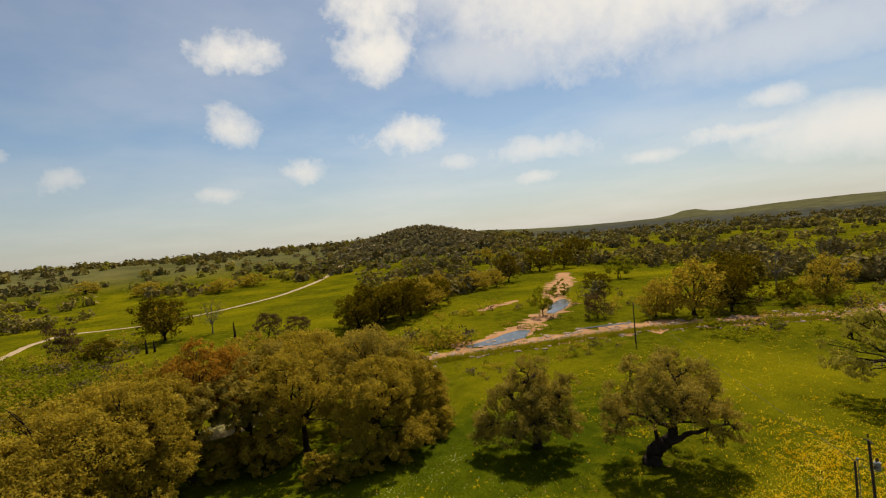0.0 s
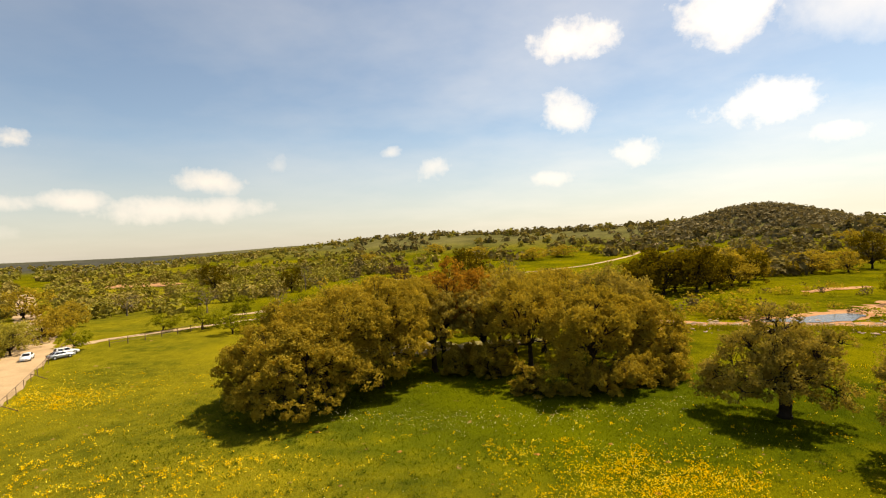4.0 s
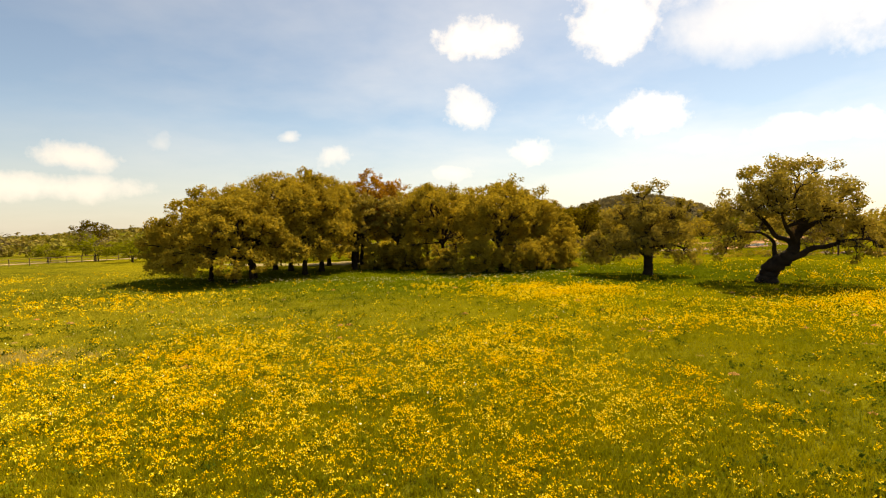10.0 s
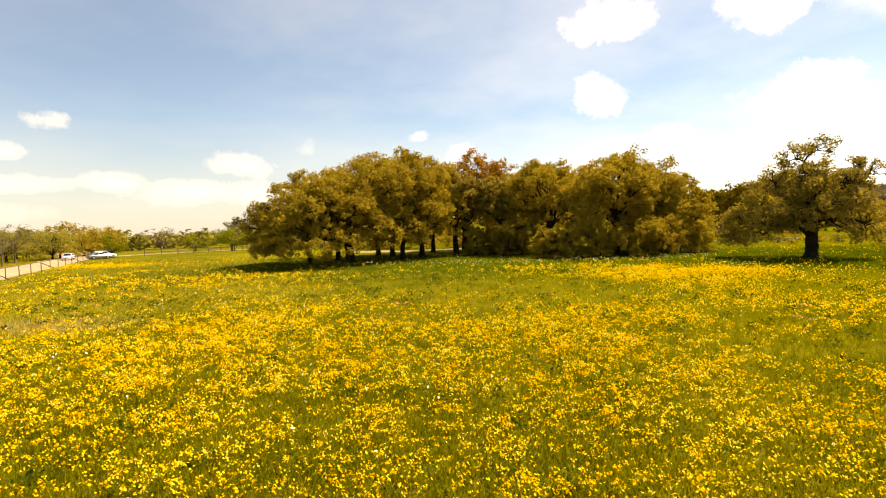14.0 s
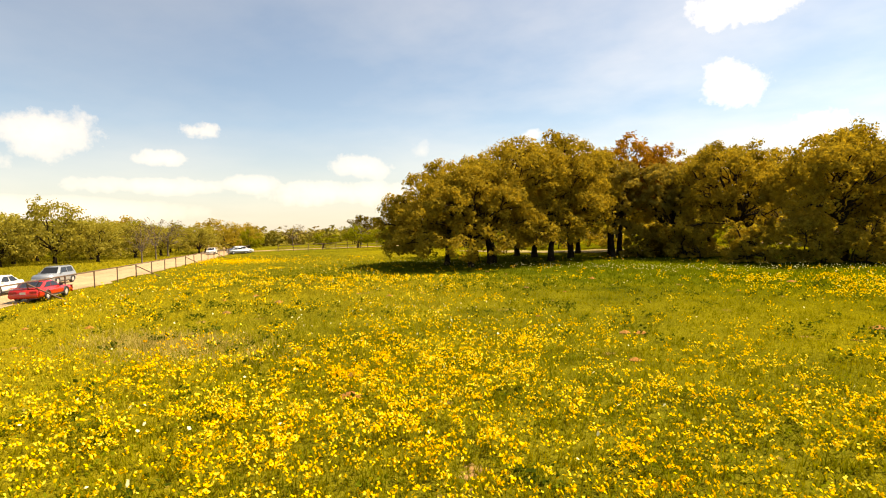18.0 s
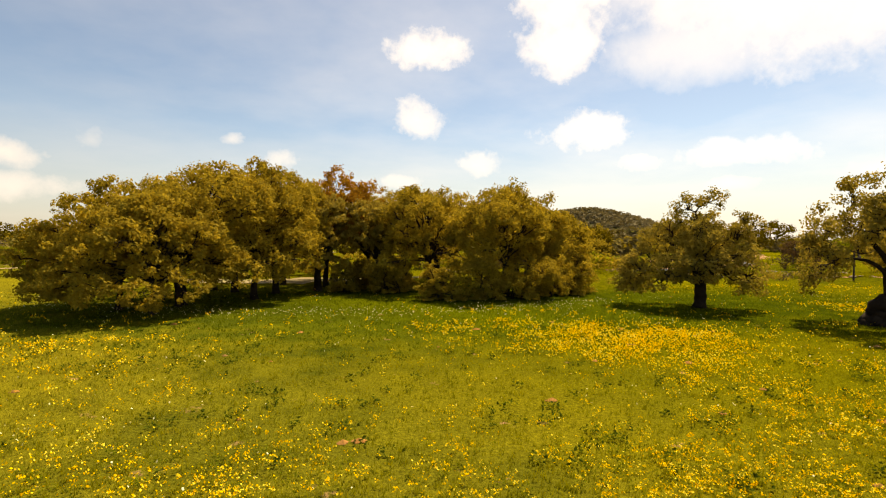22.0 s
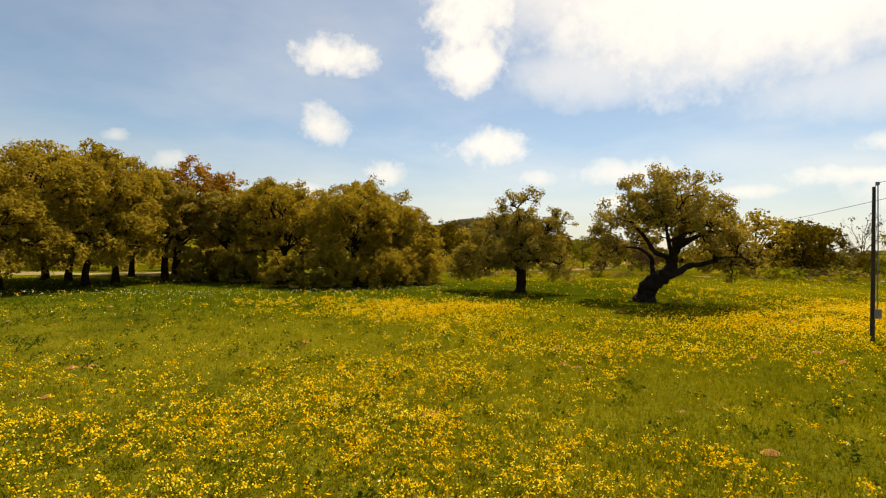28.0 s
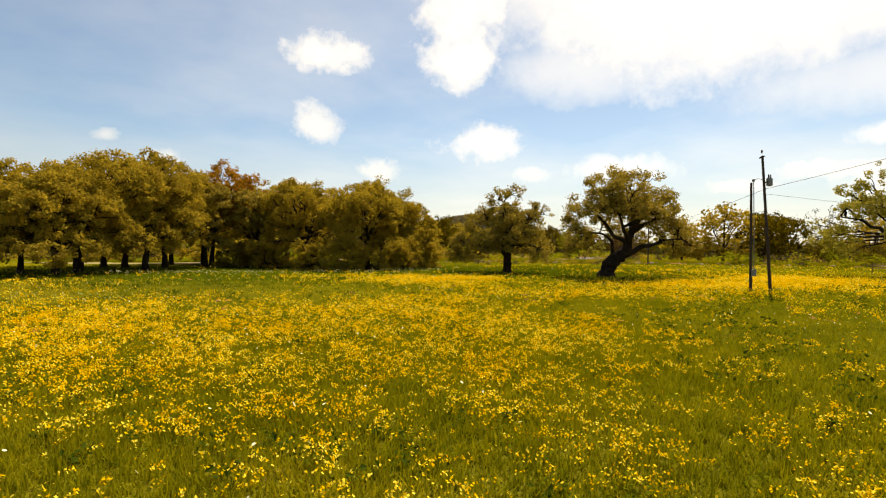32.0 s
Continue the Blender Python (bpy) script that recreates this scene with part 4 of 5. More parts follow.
tree("oak_tree", 59.8, 28.8, -62.0, "pale yellowish oak with an open airy crown and twisted limbs", "tree", OAK_LIGHT, seed=15, h=12.8, rx=8, ry=7, low=1.6,
     lean=(-1.0, 0.2), trunk=0.55, airy=0.4, clumps=470, per=48, leaf=0.12, fork=0.4, spots=PALE_OAK_TOP + PALE_OAK_SKIRT, tuft=(0.2, 0.36))

# free trees and bushes of the middle distance
MID = {}


def mid_tree(kind, x, y, h, w, label, category="tree", group="trees of the pasture"):
    """A copy of one of a few tree shapes, scaled to height and width."""
    shapes = {"oak": (OAK, dict(seed=81, h=10, rx=5, ry=5, low=-1.6, trunk=0.34, clumps=170, per=15, leaf=0.26, lobes=16, twigs=1, tuft=(0.26, 0.44), airy=0.4)),
              "dark": (OAK_DARK, dict(seed=83, h=10, rx=5, ry=5, low=-1.6, trunk=0.34, clumps=170, per=15, leaf=0.26, lobes=16, twigs=1, tuft=(0.26, 0.44), airy=0.4)),
              "pale": (OAK_LIGHT, dict(seed=84, h=10, rx=5, ry=5, low=-0.9, trunk=0.30, clumps=200, per=22, leaf=0.185, lobes=16, lobe=0.38, twigs=2, tuft=(0.24, 0.42), airy=0.4)),
              "lime": (LIME, dict(seed=85, h=10, rx=5, ry=5, low=0.2, trunk=0.16, clumps=100, per=30, leaf=0.2, stems=3, lobes=9, twigs=2, tuft=(0.26, 0.44))),
              "brown": (BROWN, dict(seed=87, h=10, rx=5, ry=5, low=-1.6, trunk=0.2, clumps=110, per=20, leaf=0.24, lobes=12, twigs=2, tuft=(0.26, 0.44), stems=2)),
              "bare": (WILLOW, dict(seed=86, h=10, rx=5, ry=5, low=2.0, trunk=0.22, clumps=70, per=6, leaf=0.16, lobes=10, twigs=4))}
    mt, kw = shapes[kind]
    s = Matrix.Diagonal((w / 10.0, w / 10.0, h / 10.0, 1))
    turn = (x * 37 + y * 53) % 360
    if kind not in MID:
        ob = tree(category, x, y, turn, label, category, mt, BARK_PALE if kind == "bare" else BARK, group, as_one=True, **kw)
        ob.scale = (w / 10.0, w / 10.0, h / 10.0)
        MID[kind] = ob
        return ob
    ob = copy_thing(MID[kind], pose(x, y, float(height(x, y)), 0, 0, turn))
    ob.scale = (w / 10.0, w / 10.0, h / 10.0)
    ob.name = category
    return tagged(ob, label, category, group)


CREEK_TREES = [("dark", 30, 128, 9, 11), ("dark", 104, 80, 11, 10), ("oak", 84, 83, 9, 9), ("lime", 70, 105, 7.5, 6.5), ("dark", 106, 123, 7, 9),
               ("bare", 98, 117, 6, 9), ("oak", 90, 78, 13.2, 15), ("dark", 97, 74, 11.5, 10), ("dark", 114, 83, 12.5, 13), ("dark", 111, 70, 5.5, 6.5),
               ("bare", 128, 82, 14, 11), ("bare", 146, 80, 14, 11), ("lime", 108, 66, 4.2, 5), ("oak", 118, 66, 11, 10), ("brown", 76, 92.5, 6.5, 6.5)]
FAR_FIELD_TREES = [("dark", 36, 131, 12, 15), ("dark", 41, 139, 11, 12), ("dark", 50, 141, 10, 12), ("dark", 33, 138, 10, 12), ("dark", 45, 135, 12, 13),
                   ("oak", 57.4, 146, 11, 13), ("dark", 64, 152, 10, 11), ("oak", 52, 155, 11, 12), ("dark", 116, 186, 13, 11), ("dark", 150, 208, 12, 15),
                   ("dark", 164, 206, 11, 12), ("lime", 141, 148, 9, 12), ("oak", 92, 175, 8, 13), ("oak", 103, 176, 8, 9), ("dark", 186, 222, 15, 17),
                   ("oak", 178, 300, 10, 12), ("bare", 195, 195, 12, 6), ("oak", 70.5, 163, 11, 8), ("oak", 34, 368, 9, 18)]
HILL_TREES = [("dark", -13.9, 168, 13.5, 14), ("bare", -1.6, 168, 10, 9.5), ("brown", 10.4, 142.8, 7.4, 8), ("brown", 16.9, 138, 6, 7.5), ("brown", -36, 160, 9.8, 8.4),
              ("dark", -27, 147, 6, 7.5), ("oak", -16, 200, 10, 12), ("dark", -80, 176, 9, 8), ("dark", -124, 198, 11, 13), ("oak", 12, 358, 9, 20),
              ("oak", -28, 385, 9, 20), ("oak", -68, 430, 9, 18), ("oak", -110, 370, 8, 14), ("bare", -75, 177, 11, 7), ("bare", -62.8, 160, 6, 6),
              ("bare", -58, 180, 5, 6)]
ROAD_TREES = [("pale", -78, 47.7, 9.3, 8.5), ("pale", -79, 42, 7.6, 8.5), ("pale", -86, 40, 8, 9), ("bare", -64, 49.8, 5, 4.6), ("bare", -71, 57, 6, 5),
              ("pale", -84, 56, 6.6, 9), ("lime", -72, 76, 4.2, 5.0), ("bare", -80, 66, 6, 7), ("pale", -86, 47, 7.0, 9), ("pale", -80, 36, 8.5, 9),
              ("oak", -74, 30, 7.5, 8), ("pale", -82, 74, 5.6, 7), ("pale", -86, 79, 5.8, 8), ("pale", -81, 61, 6.4, 8), ("pale", -83, 67, 6.0, 8.5), ("pale", -76, 52, 6.6, 7.5)]
ROAD_WOOD = [("pale", -92, 66, 6.3, 9), ("oak", -88, 86, 5.2, 6.5), ("pale", -90, 52, 7, 8), ("lime", -96, 60, 7, 8), ("pale", -93, 45, 8.5, 10),
             ("pale", -97, 52, 8, 9), ("pale", -89, 60, 7.5, 9.5), ("lime", -94, 71, 6.5, 9), ("pale", -98, 66, 7.5, 9), ("oak", -104, 76, 8, 10),
             ("pale", -97, 80, 6.0, 8), ("lime", -102, 86, 6, 8), ("pale", -106, 60, 8, 10)]
TRACK_TREES = [("lime", -62, 112, 5.2, 7), ("lime", -52, 120, 4.4, 7), ("bare", -57, 119, 6, 6), ("oak", -99, 103, 6.5, 8), ("oak", -130, 120, 9, 13),
               ("bare", -78, 122, 7, 8), ("lime", -84, 128, 6, 9), ("bare", -100, 121, 6, 9), ("oak", -92, 92, 6, 8), ("lime", -62, 96, 4.5, 8),
               ("lime", -52, 90, 4, 7), ("lime", -70, 95, 3.5, 7), ("lime", -46, 92, 4.5, 7)]
for kind, x, y, h, w in CREEK_TREES + FAR_FIELD_TREES + HILL_TREES + ROAD_TREES + ROAD_WOOD + TRACK_TREES:
    words = {"oak": "olive-green oak standing in the pasture", "dark": "dark green rounded oak standing in the pasture",
             "pale": "pale yellowish oak with an open airy crown", "lime": "fresh yellow-green shrub by the creek flats", "bare": "grey leafless tree standing in the pasture", "brown": "brown half-bare bushy tree in the pasture"}[kind]
    mid_tree(kind, x, y, h, w, words, "bush" if h < 5 else "tree")


def woods():
    """Oak woods on the ridge, the knoll and the flats, all far off."""
    rng = np.random.default_rng(5)
    bm = bmesh.new()
    bmesh.ops.create_icosphere(bm, subdivisions=2, radius=0.5)
    ball = np.array([v.co[:] for v in bm.verts])
    bm.free()
    bases, small, fine = [], [], []
    for k in range(6):
        # a lumpy crown: several bulges on a flattened ball
        bump = rng.normal(size=(9, 3))
        bump /= np.linalg.norm(bump, axis=1)[:, None]
        near = (ball * 2 @ bump.T).max(1)
        v = ball * (0.62 + 0.5 * smooth(0.55, 1.0, near) + 0.06 * rng.normal(size=len(ball)))[:, None]
        v[:, 2] = np.where(v[:, 2] < 0, v[:, 2] * 0.7, v[:, 2] * 1.05)
        pick = rng.choice(len(v), 64)
        bases.append(leaves(rng, v[pick] * rng.uniform(0.78, 1.06, 64)[:, None] + [0, 0, 0.42], 0.03, 0.15, 0.0, v[pick] + [0, 0, 0.12]))
        pick = rng.choice(len(v), 100)
        fine.append(leaves(rng, v[pick] * rng.uniform(0.7, 1.08, 100)[:, None] + [0, 0, 0.42], 0.05, 0.105, 0.0, v[pick] + [0, 0, 0.12]))
        pick = rng.choice(len(v), 19)
        small.append(leaves(rng, v[pick] * rng.uniform(0.8, 1.05, 19)[:, None] + [0, 0, 0.42], 0.02, 0.29, 0.0, v[pick] + [0, 0, 0.12]))
    kinds = ([], [], [], [])
    n = 10800
    d = 130 + 1700 * rng.uniform(0, 1, n) ** 1.7
    az = radians(1) * rng.uniform(-85, 95, n)
    x, y = d * np.sin(az), d * np.cos(az)
    dens = np.array([noise.noise((a * 0.011, b * 0.011, 3.0)) + 0.5 * noise.noise((a * 0.035, b * 0.035, 7.0)) for a, b in zip(x, y)])
    deg = np.degrees(az)
    dens = dens + 0.7 * np.exp(-(((x - 190) / 75.0) ** 2 + ((y - 440) / 90.0) ** 2)) + 0.25 * smooth(480, 650, d)
    keep = dens > np.where((deg < -16) & (d > 170), -0.42, -0.03) + 0.1 * rng.normal(size=n)
    keep &= ((x - 190) / 62) ** 2 + ((y - 440) / 80) ** 2 > 1
    field = ((x > -75) & (x < 70) & (y < 305 + 0.8 * x)) | ((x > -10) & (x < 150) & (y < 130)) | ((x > 60) & (x < 190) & (y > 120) & (y < 170) & (dens < 0.15))
    keep &= ~field
    road = np.abs((x + 96) * 0.673 + (y - 92) * 0.74) < 6
    keep &= ~road
    keep &= ~((x < -40) & (x > -120) & (y < 100))
    keep &= d < 1250
    more = 1500
    kx, ky = 190 + 40 * rng.normal(size=more), 440 + 52 * rng.normal(size=more)
    x, y = np.r_[x[keep], kx], np.r_[y[keep], ky]
    d, deg, dens = np.hypot(x, y), np.degrees(np.arctan2(x, y)), np.r_[dens[keep], np.full(more, 0.5)]
    young = np.r_[np.zeros(keep.sum(), bool), np.ones(more, bool)]
    sel = np.arange(len(x))
    for i in sel:
        far = d[i]
        s = rng.uniform(4.5, 9.0) * (1.0 if far < 700 else 1.2) * (1.0 if deg[i] > -18 else 0.78)
        b = bases[rng.integers(6)]
        if young[i]:
            s = rng.uniform(3.2, 5.6)
        v, f = (fine[i % 6] if deg[i] < -14 and far < 300 else b) if far < 360 else small[rng.integers(6)]
        c, sn = math.cos(i), math.sin(i)
        w = v @ np.array([[c, sn, 0], [-sn, c, 0], [0, 0, 1]]) * [s, s, s * rng.uniform(0.7, 1.0)]
        w = w + [x[i], y[i], height(x[i], y[i]) - 0.4]
        if young[i]:
            kinds[3].append((w, f))
            continue
        kinds[0 if dens[i] + 0.3 * rng.normal() > (0.15 if deg[i] > -18 else 0.9) else (1 if rng.uniform() < (0.75 if deg[i] > -18 else 0.4) else 2)].append((w, f))
    for (name, mt, lab), bits in zip((("far_oak_wood", HAZED_FAR_OAK, "dark oak woods on the distant ridge"), ("far_oak_wood", FAR_PALE, "olive oak woods on the distant slopes"),
                                      ("far_scrub", FAR_SCRUB, "pale scrub among the distant woods"), ("far_oak_wood", HAZED_KNOLL_OAK, "brownish grey oak woods on the knoll")), kinds):
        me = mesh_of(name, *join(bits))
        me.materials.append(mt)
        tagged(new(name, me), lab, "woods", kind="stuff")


woods()


def scrub():
    """Low thickets by the creek flats, along the road and under the woods."""
    rng = np.random.default_rng(77)
    shapes = []
    for k in range(5):
        cc = rng.normal(size=(9, 3)) * [0.34, 0.34, 0.16] + [0, 0, 0.42]
        at = np.repeat(cc, 13, 0) + rng.normal(size=(117, 3)) * [0.16, 0.16, 0.14]
        at[:, 2] = np.abs(at[:, 2])
        shapes.append(leaves(rng, at, 0.02, 0.08, 0.2))
    bits = {"lime": [], "olive": [], "bare": []}

    def put(x0, x1, y0, y1, n, h0, h1, mix, skip=None):
        for _ in range(n):
            x, y = rng.uniform(x0, x1), rng.uniform(y0, y1)
            side = (x + 33.0) * 0.796 + (y - 21.3) * 0.605
            if -7.5 < side < 1.0 or (skip and skip(x, y)):
                continue
            h = rng.uniform(h0, h1)
            w = h * rng.uniform(0.9, 1.5)
            c, sn = math.cos(x), math.sin(x)
            v, f = shapes[rng.integers(5)]
            v = v @ np.array([[c, sn, 0], [-sn, c, 0], [0, 0, 1]]) * [w, w, h] + [x, y, float(height(x, y)) - 0.1]
            bits[rng.choice(["lime", "olive", "bare"], p=mix)].append((v, f))

    put(-58, -22, 92, 150, 240, 1.4, 3.6, [0.55, 0.25, 0.2], lambda x, y: y < 118 and x < -52)
    put(-62, -20, 150, 175, 30, 2.0, 4.5, [0.3, 0.5, 0.2])
    put(-130, -66, 20, 130, 230, 1.8, 4.8, [0.35, 0.4, 0.25], lambda x, y: (x + 33.0) * 0.796 + (y - 21.3) * 0.605 > -27)
    put(30, 110, 60, 100, 70, 0.8, 2.2, [0.35, 0.45, 0.2], lambda x, y: abs(y - 84 + 0.012 * (x - 57) ** 2 * (x > 57)) < 4 or y < 92 - 0.55 * x + 28)
    put(50, 105, 92, 140, 60, 1.0, 2.6, [0.3, 0.45, 0.25], lambda x, y: abs((y - 91) - 0.85 * (x - 50)) < 5)
    put(72, 150, 40, 75, 80, 1.2, 3.4, [0.4, 0.4, 0.2], lambda x, y: y < 40 + 0.1 * x)
    put(30, 62, 69, 79, 46, 0.6, 1.5, [0.2, 0.45, 0.35], lambda x, y: y > 80 - 0.25 * (x - 45))
    put(2, 44, 94, 108, 70, 1.5, 4.2, [0.3, 0.55, 0.15])
    for key, mt, lab in (("lime", LIME, "fresh yellow-green willow scrub on the creek flats"), ("olive", OAK, "low olive scrub beside the road and creek"), ("bare", WILLOW, "grey leafless brush among the scrub")):
        me = mesh_of("scrub", *join(bits[key]))
        me.materials.append(mt)
        tagged(new("scrub", me), lab, "scrub", kind="stuff")


scrub()


# ---- meadow: grass, weeds and flowers ----
def meadow():
    rng = np.random.default_rng(9)

    def spread(n, x0, x1, y0, y1):
        p = np.stack([rng.uniform(x0, x1, n), rng.uniform(y0, y1, n)], 1)
        s = (p[:, 0] + 33.5) * 0.8 + (p[:, 1] - 21.4) * 0.6
        return p[s > 0.4]

    def field(p, scale, z):
        return np.array([noise.noise((a * scale, b * scale, z)) for a, b in p])

    # drifts of flowers: place, spread across and deep, weight
    patches = [(2.4, 17.6, 3.4, 3.8, 1.0), (9.5, 33.0, 6.5, 4.6, 1.15), (16, 34.0, 4.0, 3.0, 0.6), (26, 24, 6.5, 4.6, 0.8), (38, 27, 10, 4.6, 0.8), (-20, 35, 5.2, 4.2, 0.6), (-27, 30.5, 3.4, 2.4, 0.5), (-50, 50, 7, 4, 0.8),
               (-3, 9, 10, 6, 0.6), (-7, 15, 5, 5.5, 0.5), (-11, 21, 2.8, 2.8, 0.55), (12, 22.5, 5, 4, 0.5), (18, 18, 7, 5, 0.5), (8, 27, 3, 3, 0.3), (-15, 11, 6, 6, 0.45), (3, 10, 6, 4, 0.35), (-1, 6, 8, 4.5, 0.5), (6, 14, 5, 3, 0.3), (-5, -6, 14, 6, 0.45), (-37, 36, 5, 3, 0.5), (54, 30, 9, 5, 0.5)]
    gaps = [(-5.0, 30.5, 6.0, 6.5, 0.62), (0, 26.5, 3.5, 3.0, 0.5), (11.5, 9, 5, 6, 1.0), (-20, 17, 6, 5, 0.35), (24.6, 33.0, 8.0, 5.5, 2.6), (22.0, 30.2, 4.5, 3.0, 1.2), (19.0, 42.5, 8, 5.5, 2.4), (9, 52, 12, 7, 1.6), (-8, 52, 14, 8, 1.6), (-22, 46, 9, 7, 1.4), (-33, 19, 4, 5, 0.3)]

    def flower_density(p):
        d = 0.16 + 0.62 * field(p, 0.17, 1.0) + 0.95 * field(p, 0.62, 4.0) + 0.5 * field(p, 1.7, 6.0)
        for x, y, a, b, w in patches:
            d += w * np.exp(-(((p[:, 0] - x) / a) ** 2 + ((p[:, 1] - y) / b) ** 2))
        for x, y, a, b, w in gaps:
            d -= w * np.exp(-(((p[:, 0] - x) / a) ** 2 + ((p[:, 1] - y) / b) ** 2))
        return d - 0.6 * smooth(39, 46, p[:, 1] + 0.2 * np.abs(p[:, 0] - 5)) * (p[:, 0] < 24) * (p[:, 0] > -34)

    def blossoms(p, size, hgt, petals=5):
        n = len(p)
        a = rng.uniform(0, 2 * np.pi, n)[:, None] + np.arange(petals)[None] * 2 * np.pi / petals
        tilt = np.clip(rng.normal(size=(n, 2)) * 0.8, -1.6, 1.6)
        s = (size / np.sqrt(1 + 0.4 * (tilt ** 2).sum(1)) * rng.uniform(0.7, 1.3, n))[:, None]
        vx, vy = np.cos(a) * s, np.sin(a) * s
        z = hgt[:, None] + vx * tilt[:, :1] + vy * tilt[:, 1:]
        v = np.stack([p[:, :1] + vx, p[:, 1:] + vy, z], -1)
        return v.reshape(-1, 3), np.arange(petals * n).reshape(-1, petals)

    def clusters(n, x0, x1, y0, y1, each, wide):
        """Flower places in loose bunches."""
        p = spread(n, x0, x1, y0, y1)
        p = p[rng.uniform(0, 1, len(p)) < np.clip(flower_density(p) * 0.62, 0.025, 0.85)]
        k = rng.integers(1, each, len(p))
        q = np.repeat(p, k, 0)
        return q + rng.normal(size=q.shape) * wide

    bare = spread(80, -28, 34, 2, 42)
    bare_r = rng.uniform(0.05, 0.19, len(bare))

    def clear(p, grow=1.0):
        keep = np.ones(len(p), bool)
        for c, r in zip(bare, bare_r):
            keep &= ((p - c) ** 2).sum(1) > (r * grow) ** 2
        return p[keep]

    bits = []
    for c, r in zip(bare, bare_r):
        a = np.linspace(0, 2 * np.pi, 15)[:-1]
        rr = r * rng.uniform(0.75, 1.25, 14)
        v = np.stack([c[0] + np.cos(a) * rr * 1.2, c[1] + np.sin(a) * rr, np.full(14, 0.012)], 1)
        v = np.concatenate([v, [[c[0], c[1], 0.03 + 0.45 * r]]])
        k = np.arange(14)
        bits.append((v, np.stack([k, (k + 1) % 14, np.full(14, 14)], 1)))
    me = mesh_of("bare_soil", *join(bits))
    me.materials.append(SOIL)
    tagged(new("bare_soil", me), "small orange bare-earth patches in the meadow", "soil", kind="stuff")

    p = clear(clusters(70000, -36, 46, -9, 46, 15, 0.095), 0.9)

    def inner(q):
        """1 in the middle of the meadow, fading out over several metres."""
        return smooth(-18, -9, q[:, 0]) * (1 - smooth(9, 19, q[:, 0])) * smooth(-12, -6, q[:, 1]) * (1 - smooth(12, 24, q[:, 1]))

    p = p[rng.uniform(0, 1, len(p)) > 0.72 * inner(p)]
    away = np.hypot(p[:, 0], p[:, 1] - 4)
    keep = (away < 22) | (rng.uniform(0, 1, len(p)) < 0.75)
    p, away = p[keep], away[keep]
    size = np.interp(away, [6, 14, 24, 40], [0.0160, 0.0200, 0.028, 0.044])
    me = mesh_of("yellow_flowers", *blossoms(p, size, rng.uniform(0.12, 0.34, len(p)), 4))
    me.materials.append(YELLOW)
    tagged(new("yellow_flowers", me), "yellow wildflowers thick over the open meadow", "flowers", kind="stuff")
    # near by, several blossoms crowd on each plant
    heads = clear(clusters(25000, -18, 19, -12, 24, 9, 0.14), 0.9)
    heads = heads[rng.uniform(0, 1, len(heads)) < 0.92 * inner(heads)]
    many = rng.integers(3, 9, len(heads))
    p = np.repeat(heads, many, 0)
    p = p + rng.normal(size=p.shape) * 0.034
    tall = np.repeat(rng.uniform(0.16, 0.36, len(heads)), many) + rng.normal(size=len(p)) * 0.018
    size = np.interp(np.hypot(p[:, 0], p[:, 1] - 4), [4, 14, 22], [0.0148, 0.0190, 0.027])
    me = mesh_of("yellow_flowers", *blossoms(p, size * 1.08, tall, 4))
    me.materials.append(YELLOW)
    tagged(new("yellow_flowers", me), "bright yellow wildflowers carpeting the meadow", "flowers", kind="stuff")
    p = clusters(42000, -60, 85, -9, 62, 5, 0.2)
    p = p[(p[:, 0] < -36) | (p[:, 0] > 46) | (p[:, 1] > 46)]
    me = mesh_of("yellow_flowers", *blossoms(p, np.full(len(p), 0.055), rng.uniform(0.12, 0.34, len(p)), 4))
    me.materials.append(YELLOW)
    tagged(new("yellow_flowers", me), "scattered yellow wildflowers at the far side of the meadow", "flowers", kind="stuff")
    # the thick far drifts
    drift = [np.array([x, y]) + rng.normal(size=(int(a * b * 190 * w), 2)) * [a * 0.62, b * 0.62] for x, y, a, b, w in patches if w > 0.7 and y > 20]
    p = np.concatenate(drift)
    p = p[(field(p, 0.6, 4.0) * 1.6 + rng.normal(size=len(p)) * 0.3 > -0.15) & ((p[:, 0] + 33.5) * 0.8 + (p[:, 1] - 21.4) * 0.6 > 0.4)]
    me = mesh_of("yellow_flowers", *blossoms(p, np.interp(np.hypot(p[:, 0], p[:, 1]), [20, 40], [0.026, 0.042]), rng.uniform(0.16, 0.34, len(p)), 4))
    me.materials.append(YELLOW)
    tagged(new("yellow_flowers", me), "thick orange-yellow drifts of wildflowers", "flowers", kind="stuff")
    w = spread(13000, -34, 75, -8, 60)
    keep = rng.uniform(0, 1, len(w)) < np.clip(0.16 + 0.8 * field(w, 0.12, 9.0), 0.03, 1)
    rim = spread(5000, -30, 16, 38, 52)
    rim = rim[np.abs(rim[:, 1] - (44 + 0.012 * (rim[:, 0] + 4) ** 2 - 0.0)) < 1.6 + rng.normal(size=len(rim))]
    w = np.concatenate([w[keep], rim])
    me = mesh_of("white_flowers", *blossoms(w, np.full(len(w), 0.027), rng.uniform(0.2, 0.42, len(w))))
    me.materials.append(WHITE_PETAL)
    tagged(new("white_flowers", me), "white prickly poppies dotted over the meadow", "flowers", kind="stuff")

